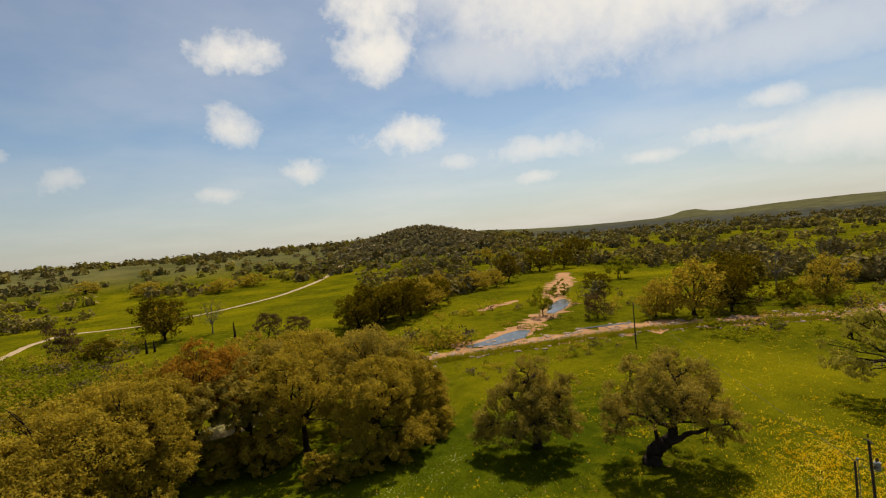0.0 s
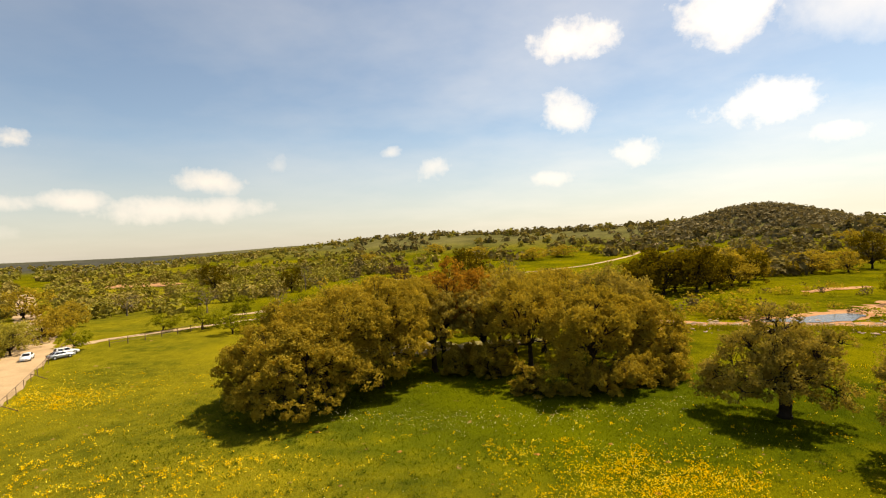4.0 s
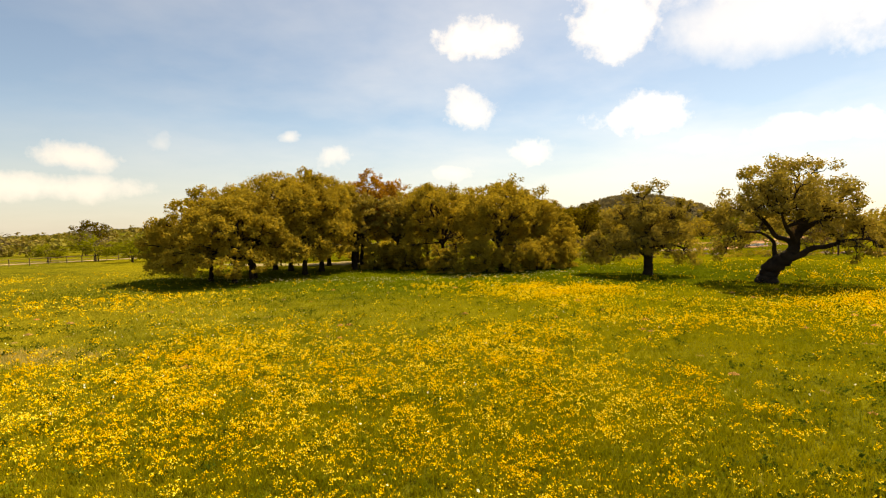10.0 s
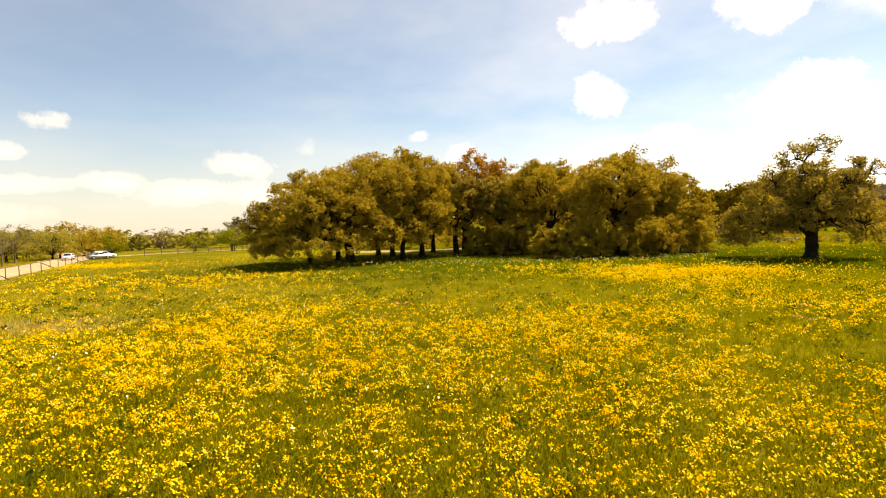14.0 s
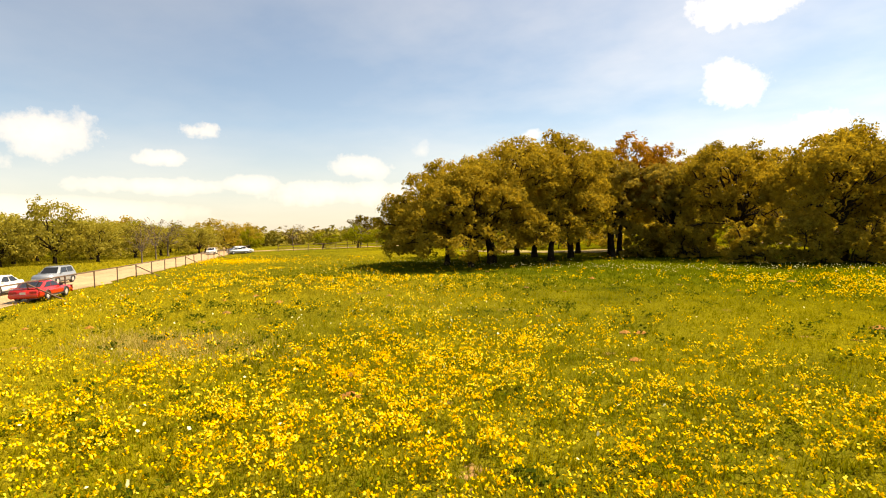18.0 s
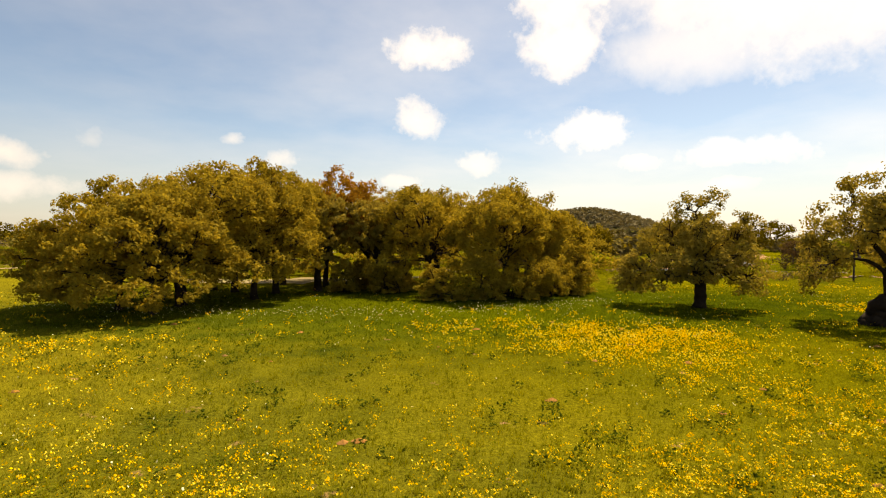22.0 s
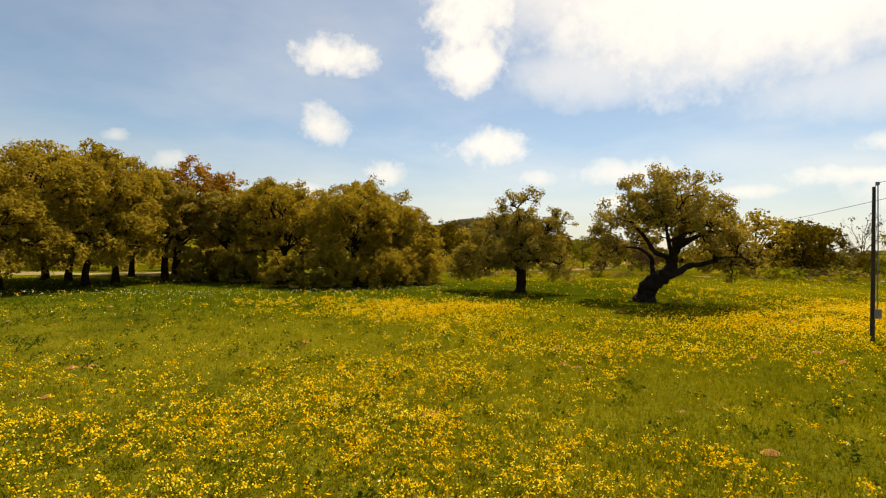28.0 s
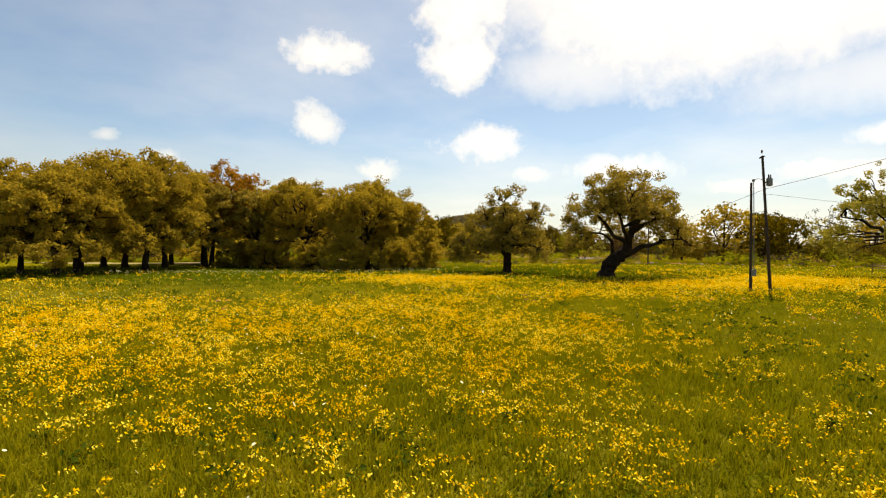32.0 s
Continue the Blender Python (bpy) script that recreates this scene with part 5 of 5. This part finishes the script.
    def blades(p, per, size, fat):
        n = len(p) * per
        b = np.repeat(p, per, 0) + rng.normal(size=(n, 2)) * 0.06
        a = rng.uniform(0, 2 * np.pi, n)
        hgt = size * rng.uniform(0.5, 1.3, n)
        lean = rng.normal(size=(n, 2)) * 0.35 * hgt[:, None]
        dx, dy = np.cos(a) * fat, np.sin(a) * fat
        z0 = np.zeros(n) - 0.01
        v = np.stack([np.stack([b[:, 0] - dx, b[:, 1] - dy, z0], 1), np.stack([b[:, 0] + dx, b[:, 1] + dy, z0], 1),
                      np.stack([b[:, 0] + lean[:, 0], b[:, 1] + lean[:, 1], hgt], 1)], 1)
        return v.reshape(-1, 3), np.arange(3 * n).reshape(-1, 3)

    def lawn(n, x0, x1, y0, y1, per, tall, fat, label, skip=None, mt=None):
        g = clear(spread(n, x0, x1, y0, y1))
        if skip is not None:
            g = g[~((g[:, 0] > skip[0]) & (g[:, 0] < skip[1]) & (g[:, 1] > skip[2]) & (g[:, 1] < skip[3]))]
        # no straight border: the stands run into one another
        g = g + rng.normal(size=g.shape) * 2.3
        g = clear(g[(g[:, 0] + 33.5) * 0.8 + (g[:, 1] - 21.4) * 0.6 > 0.4])
        me = mesh_of("grass", *blades(g, per, tall, fat))
        me.materials.append(mt or GRASS)
        tagged(new("grass", me), label, "grass", kind="stuff")

    dry = np.array([-17.0, 16.6]) + rng.normal(size=(1500, 2)) * [1.9, 0.8]
    me = mesh_of("dry_grass", *blades(dry, 3, 0.17, 0.008))
    me.materials.append(STRAW)
    tagged(new("dry_grass", me), "patch of dead straw-coloured grass in the meadow", "grass", kind="stuff")
    lawn(42000, -14, 16, -9, 20, 4, 0.15, 0.011, "green spring grass among the flowers")
    lawn(21000, -9, 7, -1, 10, 5, 0.19, 0.010, "taller spring grass in the middle of the meadow")
    bank = np.array([(14, 89), (27, 86), (45, 82.5), (57, 79.5), (72, 75.5), (87, 65.5), (100, 56.5)], float)
    t = rng.uniform(0, len(bank) - 1.001, 9000)
    i = t.astype(int)
    q = bank[i] + (bank[i + 1] - bank[i]) * (t - i)[:, None] + rng.normal(size=(9000, 2)) * 1.1
    me = mesh_of("tall_grass", *blades(q, 3, 0.62, 0.035))
    me.materials.append(GRASS)
    tagged(new("tall_grass", me), "tall grass fringing the creek bank", "grass", kind="stuff")
    lawn(26000, -15, 40, -10, 34, 4, 0.14, 0.014, "green spring grass of the meadow", (-14, 16, -9, 20))
    lawn(12000, -36, -13, -2, 36, 4, 0.14, 0.014, "pale spring grass towards the dirt road", (-14, -13, -9, 20), mt=GRASS_PALE)
    lawn(8000, 44, 85, -10, 66, 3, 0.13, 0.022, "green spring grass at the rim of the meadow")
    lawn(8000, -62, -30, 10, 66, 3, 0.13, 0.022, "pale spring grass beside the pipe fence", (-36, -13, -2, 36), mt=GRASS_PALE)
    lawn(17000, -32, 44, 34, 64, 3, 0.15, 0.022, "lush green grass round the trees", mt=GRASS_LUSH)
    q = np.stack([rng.uniform(-110, -30, 22000), rng.uniform(5, 110, 22000)], 1)
    side = (q[:, 0] + 33.0) * 0.796 + (q[:, 1] - 21.3) * 0.605
    q = q[(side < -7.5) & (side > -60)]
    me = mesh_of("grass", *blades(q, 3, 0.2, 0.03))
    me.materials.append(GRASS_PALE)
    tagged(new("grass", me), "rough grass beyond the dirt road", "grass", kind="stuff")
    h = clusters(5200, -16, 18, -8, 22, 4, 0.16)
    c = np.repeat(np.concatenate([h, np.full((len(h), 1), 0.10)], 1), 9, 0)
    c += rng.normal(size=c.shape) * [0.07, 0.07, 0.05]
    c[:, 2] = np.abs(c[:, 2])
    me = mesh_of("flower_foliage", *leaves(rng, c, 0.01, 0.030, 0.3))
    me.materials.append(SPROUT)
    tagged(new("flower_foliage", me), "fresh green leaves and stems below the wildflowers", "plants", kind="stuff")
    h = spread(3200, -30, 36, -8, 40)
    h = h[rng.uniform(0, 1, len(h)) < 0.35 + field(h, 0.2, 12.0)]
    c = np.repeat(np.concatenate([h, np.full((len(h), 1), 0.12)], 1), 18, 0)
    c += rng.normal(size=c.shape) * [0.13, 0.13, 0.06]
    c[:, 2] = np.abs(c[:, 2])
    me = mesh_of("weeds", *leaves(rng, c, 0.02, 0.055, 0.6))
    me.materials.append(HERB)
    tagged(new("weeds", me), "dark leafy weeds in the meadow", "weeds", kind="stuff")


meadow()


# ---- power poles ----
def pole(x, y, top, h, label, r=0.12):
    ob = empty("utility_pole", pose(x, y, 0), label, "utility pole", "poles in the meadow")
    s = np.linspace(0, 1, 9)[:, None]
    path = np.array([0, 0, -0.1]) + s * np.array([top[0], top[1], h + 0.1])
    part("shaft", mesh_of("shaft", *tube(path, r * (1 - 0.3 * s[:, 0]), 10), True), POLE_WOOD, ob)
    return ob


p1 = pole(25.5, 19.5, (0.0, 0.05), 6.85, "short weathered wooden pole with a meter box in the flowers", 0.09)
part("meter_box", box_bm(0.24, 0.16, 0.42, 0.02, -0.19, 1.05, 0.02), GREY_METAL, p1, "grey metal meter box")
part("conduit", mesh_of("conduit", *tube([(0.1, -0.11, 1.4), (0.1, -0.1, 4.0), (0.07, -0.06, 6.9)], [0.025] * 3, 6), True), GREY_METAL, p1)
part("weather_head", box_bm(0.12, 0.12, 0.16, 0.06, -0.05, 6.9, 0.03), GREY_METAL, p1)
p2 = pole(26.5, 18.95, (-1.1, -0.2), 8.35, "leaning wooden utility pole with a grey transformer can", 0.10)


def transformer(parent):
    bm = bmesh.new()
    bmesh.ops.create_cone(bm, cap_ends=True, segments=20, radius1=0.17, radius2=0.17, depth=0.5)
    bmesh.ops.bevel(bm, geom=[e for e in bm.edges if abs(e.verts[0].co.z - e.verts[1].co.z) < 0.01], offset=0.04, segments=3, affect="EDGES")
    bmesh.ops.translate(bm, vec=(-0.66, -0.34, 6.8), verts=bm.verts)
    can = part("transformer", bm, GREY_METAL, parent, "grey transformer can")
    for dx in (-0.08, 0.08):
        part("bushing", mesh_of("bushing", *tube([(-0.66 + dx, -0.34, 7.03), (-0.66 + dx, -0.34, 7.13), (-0.66 + dx, -0.34, 7.27)], [0.035, 0.05, 0.025], 8), True), CERAMIC, can)
    part("bracket", box_bm(0.06, 0.36, 0.08, -0.82, -0.25, 6.75), STEEL, parent)
    part("insulator", mesh_of("insulator", *tube([(-1.15, -0.2, 8.53), (-1.15, -0.2, 8.65), (-1.15, -0.2, 8.75)], [0.03, 0.06, 0.03], 8), True), CERAMIC, parent)
    part("cross_arm", mesh_of("cross_arm", *tube([(-1.3, -0.5, 8.30), (-1.12, -0.2, 8.37), (-0.95, 0.1, 8.30)], [0.04] * 3, 6), True), POLE_WOOD, parent)


transformer(p2)


def cable(name, a, b, sag, label, r=0.012):
    s = np.linspace(0, 1, 24)[:, None]
    q = np.array(a) + (np.array(b) - np.array(a)) * s - np.array([0, 0, sag]) * 4 * s * (1 - s)
    me = mesh_of(name, *tube(q, np.full(24, r), 5), True)
    me.materials.append(CABLE)
    tagged(new(name, me), label, "cable", "overhead lines")


p3 = pole(62.4, 69.3, (0.1, 0.0), 7.4, "thin wooden utility pole near the creek", 0.13)
cable("power_line", (25.75, 18.8, 6.4), (62.5, 69.3, 7.2), 0.6, "black overhead power line between wooden poles")
cable("power_line", (25.75, 18.8, 6.4), (52.0, 10.0, 14.5), 0.3, "black overhead power line crossing the meadow", 0.016)
cable("service_drop", (25.76, 18.8, 6.1), (62.0, 14.0, 5.6), 0.5, "thin slack service cable", 0.009)
cable("service_drop", (25.5, 19.55, 6.82), (25.68, 18.8, 6.8), -0.25, "short arched cable between two poles", 0.014)

# ---- pipe fence along the road ----
FX, FY, FU = -33.0, 21.3, (-0.605, 0.796)


def fence():
    ob = empty("pipe_fence", pose(FX, FY, 0), "rusty steel pipe fence between road and meadow", "fence")
    s0, s1, gap = -27.125, 86.8, 3.875
    s = s0
    path = [(FU[0] * t, FU[1] * t, 1.06) for t in np.linspace(s0, s1, 40)]
    part("rail", mesh_of("rail", *tube(path, [0.037] * 40, 8), True), STEEL, ob)
    post = mesh_of("post", *tube([(0, 0, -0.1), (0, 0, 0.5), (0, 0, 1.04)], [0.038] * 3, 8), True)
    post.materials.append(STEEL)
    k = 0
    while s < s1:
        o = new("post", post)
        o.parent, o.location = ob, (FU[0] * s, FU[1] * s, 0)
        if k % 4 == 3:
            a, b = np.array([FU[0] * s, FU[1] * s, 0.95]), np.array([FU[0] * s + FU[1] * 1.7, FU[1] * s - FU[0] * 1.7, 0.0])
            part("brace", mesh_of("brace", *tube([a, (a + b) / 2, b], [0.04] * 3, 7), True), STEEL, ob)
        s += gap
        k += 1
    for z in (0.3, 0.55, 0.8):
        path = [(FU[0] * t, FU[1] * t, z) for t in np.linspace(s0, s1, 20)]
        part("wire", mesh_of("wire", *tube(path, [0.003] * 20, 4), True), STEEL, ob)


fence()


# ---- vehicles ----
CAR_GLASS = plain("tinted_car_glass", (0.015, 0.017, 0.02), 0.08)
RUBBER = plain("tyre_rubber", (0.02, 0.02, 0.02), 0.85)
ALLOY = plain("alloy_rim", (0.5, 0.5, 0.5), 0.4, 0.3)
BLACK = plain("black_plastic", (0.02, 0.02, 0.022), 0.6)
LAMP_RED = plain("red_lamp_plastic", (0.32, 0.01, 0.01), 0.25)
LAMP_CLEAR = plain("clear_lamp_plastic", (0.6, 0.6, 0.58), 0.15)
PAINT = {"red": plain("red_car_paint", (0.50, 0.018, 0.012), 0.22, **{"Coat Weight": 0.6}), "white": plain("white_car_paint", (0.80, 0.80, 0.78), 0.3, **{"Coat Weight": 0.6}),
         "silver": plain("silver_grey_car_paint", (0.30, 0.33, 0.36), 0.33, 0.45, **{"Coat Weight": 0.6})}


def slab(corners, out, thick=0.014):
    """A panel on four corners, pushed out along out."""
    c, o = np.array(corners, float), np.array(out, float)
    o = o / np.linalg.norm(o)
    v = np.concatenate([c + o * thick, c - o * 0.01])
    return v, np.array([[0, 1, 2, 3], [7, 6, 5, 4], [0, 4, 5, 1], [1, 5, 6, 2], [2, 6, 7, 3], [3, 7, 4, 0]])


def car(x, y, heading, paint, label, length, wide, tall, base, body, cabin, wheel, rails=False, spoiler=False):
    """A parked car facing its local +x. body: stations (x, shoulder height, width share); cabin: belt rear/front, roof rear/front, belt height."""
    ob = empty("car", pose(x, y, float(height(x, y)) + 0.06, 0, 0, heading), label, "car", "parked cars")
    size = CAR * (0.94 if rails else 1.0)
    ob.scale = (size, size, size)
    hw = wide / 2
    rings = []
    for px, top, share in body:
        w = hw * share
        rings.append([(px, -w * 0.94, 0.24), (px, -w, 0.42), (px, -w, top * 0.72), (px, -w * 0.93, top), (px, w * 0.93, top), (px, w, top * 0.72), (px, w, 0.42), (px, w * 0.94, 0.24)])
    bm = bmesh.new()
    rows = [[bm.verts.new(p) for p in r] for r in rings]
    for a, b in zip(rows, rows[1:]):
        for i in range(8):
            bm.faces.new((a[i], a[(i + 1) % 8], b[(i + 1) % 8], b[i]))
    bm.faces.new(rows[0][::-1])
    bm.faces.new(rows[-1])
    bmesh.ops.recalc_face_normals(bm, faces=bm.faces)
    bmesh.ops.bevel(bm, geom=[e for e in bm.edges if e.calc_face_angle(0) > 0.35], offset=0.035, segments=2, affect="EDGES")
    for f in bm.faces:
        f.smooth = True
    shell = part("body", bm, PAINT[paint], ob)
    br, bf, rr, rf, belt = cabin
    wb, wt = hw * 0.90, hw * 0.70
    low = [(br, -wb, belt), (bf, -wb, belt), (bf, wb, belt), (br, wb, belt)]
    top = [(rr, -wt, tall - 0.02), (rf, -wt, tall - 0.02), (rf, wt, tall - 0.02), (rr, wt, tall - 0.02)]
    bm = bmesh.new()
    a, b = [bm.verts.new(p) for p in low], [bm.verts.new(p) for p in top]
    for i in range(4):
        bm.faces.new((a[i], a[(i + 1) % 4], b[(i + 1) % 4], b[i]))
    bm.faces.new(b)
    bmesh.ops.recalc_face_normals(bm, faces=bm.faces)
    bmesh.ops.bevel(bm, geom=[e for e in bm.edges if min(v.co.z for v in e.verts) > belt + 0.01 or abs(e.verts[0].co.z - e.verts[1].co.z) > 0.1], offset=0.05, segments=3, affect="EDGES")
    for f in bm.faces:
        f.smooth = True
    part("roof", bm, PAINT[paint], ob)
    L, T = np.array(low, float), np.array(top, float)

    def pane(i, j, u0, u1, v0, v1, out, name):
        at = lambda u, v: (L[i] * (1 - u) + L[j] * u) * (1 - v) + (T[i] * (1 - u) + T[j] * u) * v
        part(name, mesh_of(name, *slab([at(u0, v0), at(u1, v0), at(u1, v1), at(u0, v1)], out)), CAR_GLASS, ob)

    pane(1, 2, 0.07, 0.93, 0.06, 0.9, (1, 0, 0.8), "windscreen")
    pane(3, 0, 0.08, 0.92, 0.08, 0.9, (-1, 0, 0.8), "rear_window")
    for i, j, o in ((0, 1, -1), (3, 2, 1)):
        pane(i, j, 0.10, 0.46, 0.10, 0.86, (0, o, 0.3), "side_window")
        pane(i, j, 0.50, 0.90, 0.10, 0.86, (0, o, 0.3), "side_window")
    for sx in (-base / 2 - 0.06, base / 2 - 0.06):
        for sy in (-1, 1):
            c = (sx, sy * (hw - 0.10), wheel)
            q = [(sx, sy * (hw - 0.24), wheel), (sx, sy * (hw - 0.2), wheel), (sx, sy * (hw - 0.02), wheel), (sx, sy * (hw + 0.015), wheel)]
            ty = part("wheel", mesh_of("tyre", *tube(q, [wheel * 0.9, wheel, wheel, wheel * 0.9], 22), True), RUBBER, ob)
            a = np.linspace(0, 2 * np.pi, 20, endpoint=False)
            disc = np.concatenate([[(sx, sy * (hw + 0.02), wheel)], np.stack([sx + np.cos(a) * wheel * 0.56, np.full(20, sy * (hw + 0.012)), wheel + np.sin(a) * wheel * 0.56], 1),
                                   np.stack([sx + np.cos(a) * wheel * 0.9, np.full(20, sy * (hw + 0.014)), wheel + np.sin(a) * wheel * 0.9], 1)])
            k = np.arange(20)
            part("rim", mesh_of("rim", disc[:21], np.stack([np.zeros(20, int), 1 + k, 1 + (k + 1) % 20], 1)), ALLOY, ty)
            part("sidewall", mesh_of("sidewall", disc[1:], np.stack([k, (k + 1) % 20, 20 + (k + 1) % 20, 20 + k], 1)), RUBBER, ty)
            arch = np.linspace(0.05, np.pi - 0.05, 14)
            part("wheel_arch", mesh_of("arch", *tube(np.stack([sx + np.cos(arch) * wheel * 1.14, np.full(14, sy * hw * 0.99), wheel + np.sin(arch) * wheel * 1.14], 1), [0.045] * 14, 6), True), BLACK, ob)
    front, rear = body[-1], body[0]
    for sy in (-1, 1):
        part("headlight", box_bm(0.10, 0.36, 0.13, front[0] - 0.03, sy * (hw * 0.66), front[1] - 0.20, 0.025), LAMP_CLEAR, shell)
        part("tail_light", box_bm(0.08, 0.42, 0.16, rear[0] + 0.02, sy * (hw * 0.62), rear[1] - 0.24, 0.02), LAMP_RED, shell)
        part("mirror", box_bm(0.14, 0.2, 0.13, bf - 0.35, sy * (hw + 0.03), belt - 0.02, 0.03), PAINT[paint] if paint != "red" else BLACK, shell)
        part("door_handle", box_bm(0.18, 0.03, 0.03, -0.25, sy * (hw * 0.985), belt - 0.16, 0.01), BLACK, shell)
        part("sill_trim", box_bm(base * 0.68, 0.03, 0.09, -0.05, sy * (hw * 0.975), 0.24), BLACK, shell)
    part("grille", box_bm(0.06, wide * 0.46, 0.15, front[0] - 0.005, 0, front[1] - 0.26, 0.02), BLACK, shell)
    part("front_bumper", box_bm(0.12, wide * 0.9, 0.16, front[0] - 0.02, 0, 0.27, 0.04), BLACK if rails else PAINT[paint], shell)
    part("rear_bumper", box_bm(0.12, wide * 0.9, 0.18, rear[0] + 0.02, 0, 0.32, 0.04), BLACK if rails else PAINT[paint], shell)
    part("number_plate", box_bm(0.02, 0.32, 0.15, rear[0] - 0.045, 0, 0.52, 0.004), LAMP_CLEAR, shell)
    if rails:
        for sy in (-1, 1):
            part("roof_rail", mesh_of("rail", *tube([(rr + 0.1, sy * wt * 0.86, tall), (rr + 0.2, sy * wt * 0.86, tall + 0.06), (rf - 0.2, sy * wt * 0.86, tall + 0.06), (rf - 0.1, sy * wt * 0.86, tall)], [0.02] * 4, 6), True), BLACK, ob)
    if spoiler:
        part("roof_panel", box_bm(rf - rr - 0.16, wt * 1.7, 0.03, (rr + rf) / 2, 0, tall - 0.025, 0.01), BLACK, ob, "black roof panel")
        part("spoiler", box_bm(0.26, wide * 0.9, 0.05, rear[0] + 0.16, 0, rear[1] + 0.1, 0.02), PAINT[paint], ob)
    return ob


CAR = 0.95 / UNIT
HEAD = math.degrees(math.atan2(FU[1], FU[0]))
SPORT = dict(length=4.88, wide=1.85, tall=1.28, base=2.57, wheel=0.32, cabin=(-1.95, 0.80, -0.85, -0.05, 0.84), spoiler=True,
             body=[(-2.44, 0.80, 0.90), (-2.2, 0.86, 0.97), (-1.2, 0.88, 1.0), (0.8, 0.84, 1.0), (1.7, 0.74, 0.98), (2.25, 0.66, 0.94), (2.44, 0.54, 0.86)])
SEDAN = dict(length=4.7, wide=1.82, tall=1.46, base=2.72, wheel=0.33, cabin=(-1.85, 1.15, -1.0, 0.25, 0.92),
             body=[(-2.35, 0.88, 0.88), (-2.15, 0.98, 0.96), (-1.0, 0.96, 1.0), (1.0, 0.93, 1.0), (1.8, 0.84, 0.97), (2.2, 0.74, 0.92), (2.35, 0.62, 0.84)])
WAGON = dict(length=4.7, wide=1.86, tall=1.72, base=2.86, wheel=0.36, cabin=(-2.28, 1.02, -2.0, 0.30, 1.06), rails=True,
             body=[(-2.36, 1.02, 0.92), (-2.25, 1.10, 0.98), (-1.0, 1.09, 1.0), (1.0, 1.06, 1.0), (1.9, 1.0, 0.97), (2.25, 0.90, 0.92), (2.35, 0.72, 0.86)])
car(-34.2, 22.6, HEAD, "red", "red two-door sports car parked on the dirt road", **SPORT)
car(-38.9, 22.7, HEAD + 180, "white", "white sedan parked on the dirt road", **SEDAN)
car(-43.2, 28.2, HEAD + 178, "silver", "silver-grey sport utility car on the road verge", **WAGON)
car(-71.5, 74.0, HEAD - 60, "white", "white sport utility car parked at the track junction", **WAGON)
car(-70.0, 71.5, HEAD - 60, "silver", "pale silver sedan parked at the track junction", **SEDAN)
car(-75.0, 70.5, HEAD + 180, "white", "white car standing far along the dirt road", **SEDAN)


# ---- small things of the landscape ----
def rocks():
    rng = np.random.default_rng(21)
    bm = bmesh.new()
    bmesh.ops.create_icosphere(bm, subdivisions=1, radius=1.0)
    base_v = np.array([v.co[:] for v in bm.verts])
    base_f = np.array([[v.index for v in f.verts] for f in bm.faces])
    bm.free()
    line = np.array([(14, 92), (27, 89), (45, 85.5), (57, 82.5), (72, 79), (87, 69), (100, 60), (120, 50)], float)
    bits = []
    for _ in range(1300):
        t = rng.uniform(0, len(line) - 1.001)
        i = int(t)
        c = line[i] + (line[i + 1] - line[i]) * (t - i) + rng.normal(size=2) * 3.0
        s = 0.12 + 0.55 * rng.uniform() ** 3
        v = base_v * (1 + 0.25 * rng.normal(size=(len(base_v), 1))) * [s, s * rng.uniform(0.6, 1.2), s * rng.uniform(0.2, 0.45)] + [c[0], c[1], s * 0.15]
        bits.append((v, base_f))
    me = mesh_of("creek_stones", *join(bits))
    me.materials.append(STONE)
    tagged(new("creek_stones", me), "pinkish stones scattered along the creek bank", "stones", kind="stuff")


rocks()
for x, y, h in ((2.8, 148.7, 4.8), (-17.5, 150.0, 3.6), (-15.8, 150.5, 3.0)):
    ob = empty("snag", pose(x, y, 0), "dead grey tree stump standing in the pasture", "tree stump", "dead stumps")
    part("trunk", mesh_of("trunk", *tube([(0, 0, -0.1), (0.05, 0, h * 0.4), (-0.08, 0.05, h * 0.8), (-0.04, 0.02, h)], [0.34, 0.27, 0.2, 0.08], 9), True), BARK, ob)


def far_fence(name, line, gap, hgt, label):
    p = np.asarray(line, float)
    seg = np.r_[0, np.cumsum(np.linalg.norm(np.diff(p, axis=0), axis=1))]
    ob = empty(name, pose(p[0, 0], p[0, 1], 0), label, "fence")
    s = np.arange(0, seg[-1], gap)
    q = np.stack([np.interp(s, seg, p[:, 0]), np.interp(s, seg, p[:, 1])], 1) - p[0]
    post = mesh_of("post", *tube([(0, 0, -0.1), (0, 0, hgt * 0.5), (0, 0, hgt)], [0.06] * 3, 6), True)
    post.materials.append(STEEL)
    for a in q:
        o = new("post", post)
        o.parent, o.location = ob, (a[0], a[1], 0)
    for z in (0.92, 0.5):
        part("rail", mesh_of("rail", *tube(np.concatenate([q, np.full((len(q), 1), hgt * z)], 1), [0.035] * len(q), 5), True), STEEL, ob)


far_fence("pasture_fence", [(-69, 80), (-63.5, 92), (-61, 106), (-52, 118)], 3.0, 1.3, "low post fence beside the pasture track")
far_fence("rail_fence", [(66, 36), (84, 38), (118, 44)], 4.0, 1.3, "dark rail fence behind the pale oak")


# ---- the plan is drawn in units of 1.25 m: lay it out in metres ----
for ob in list(scene.objects):
    if ob.parent is None and ob.type in {"MESH", "EMPTY"}:
        ob.location, ob.scale = ob.location * UNIT, ob.scale * UNIT
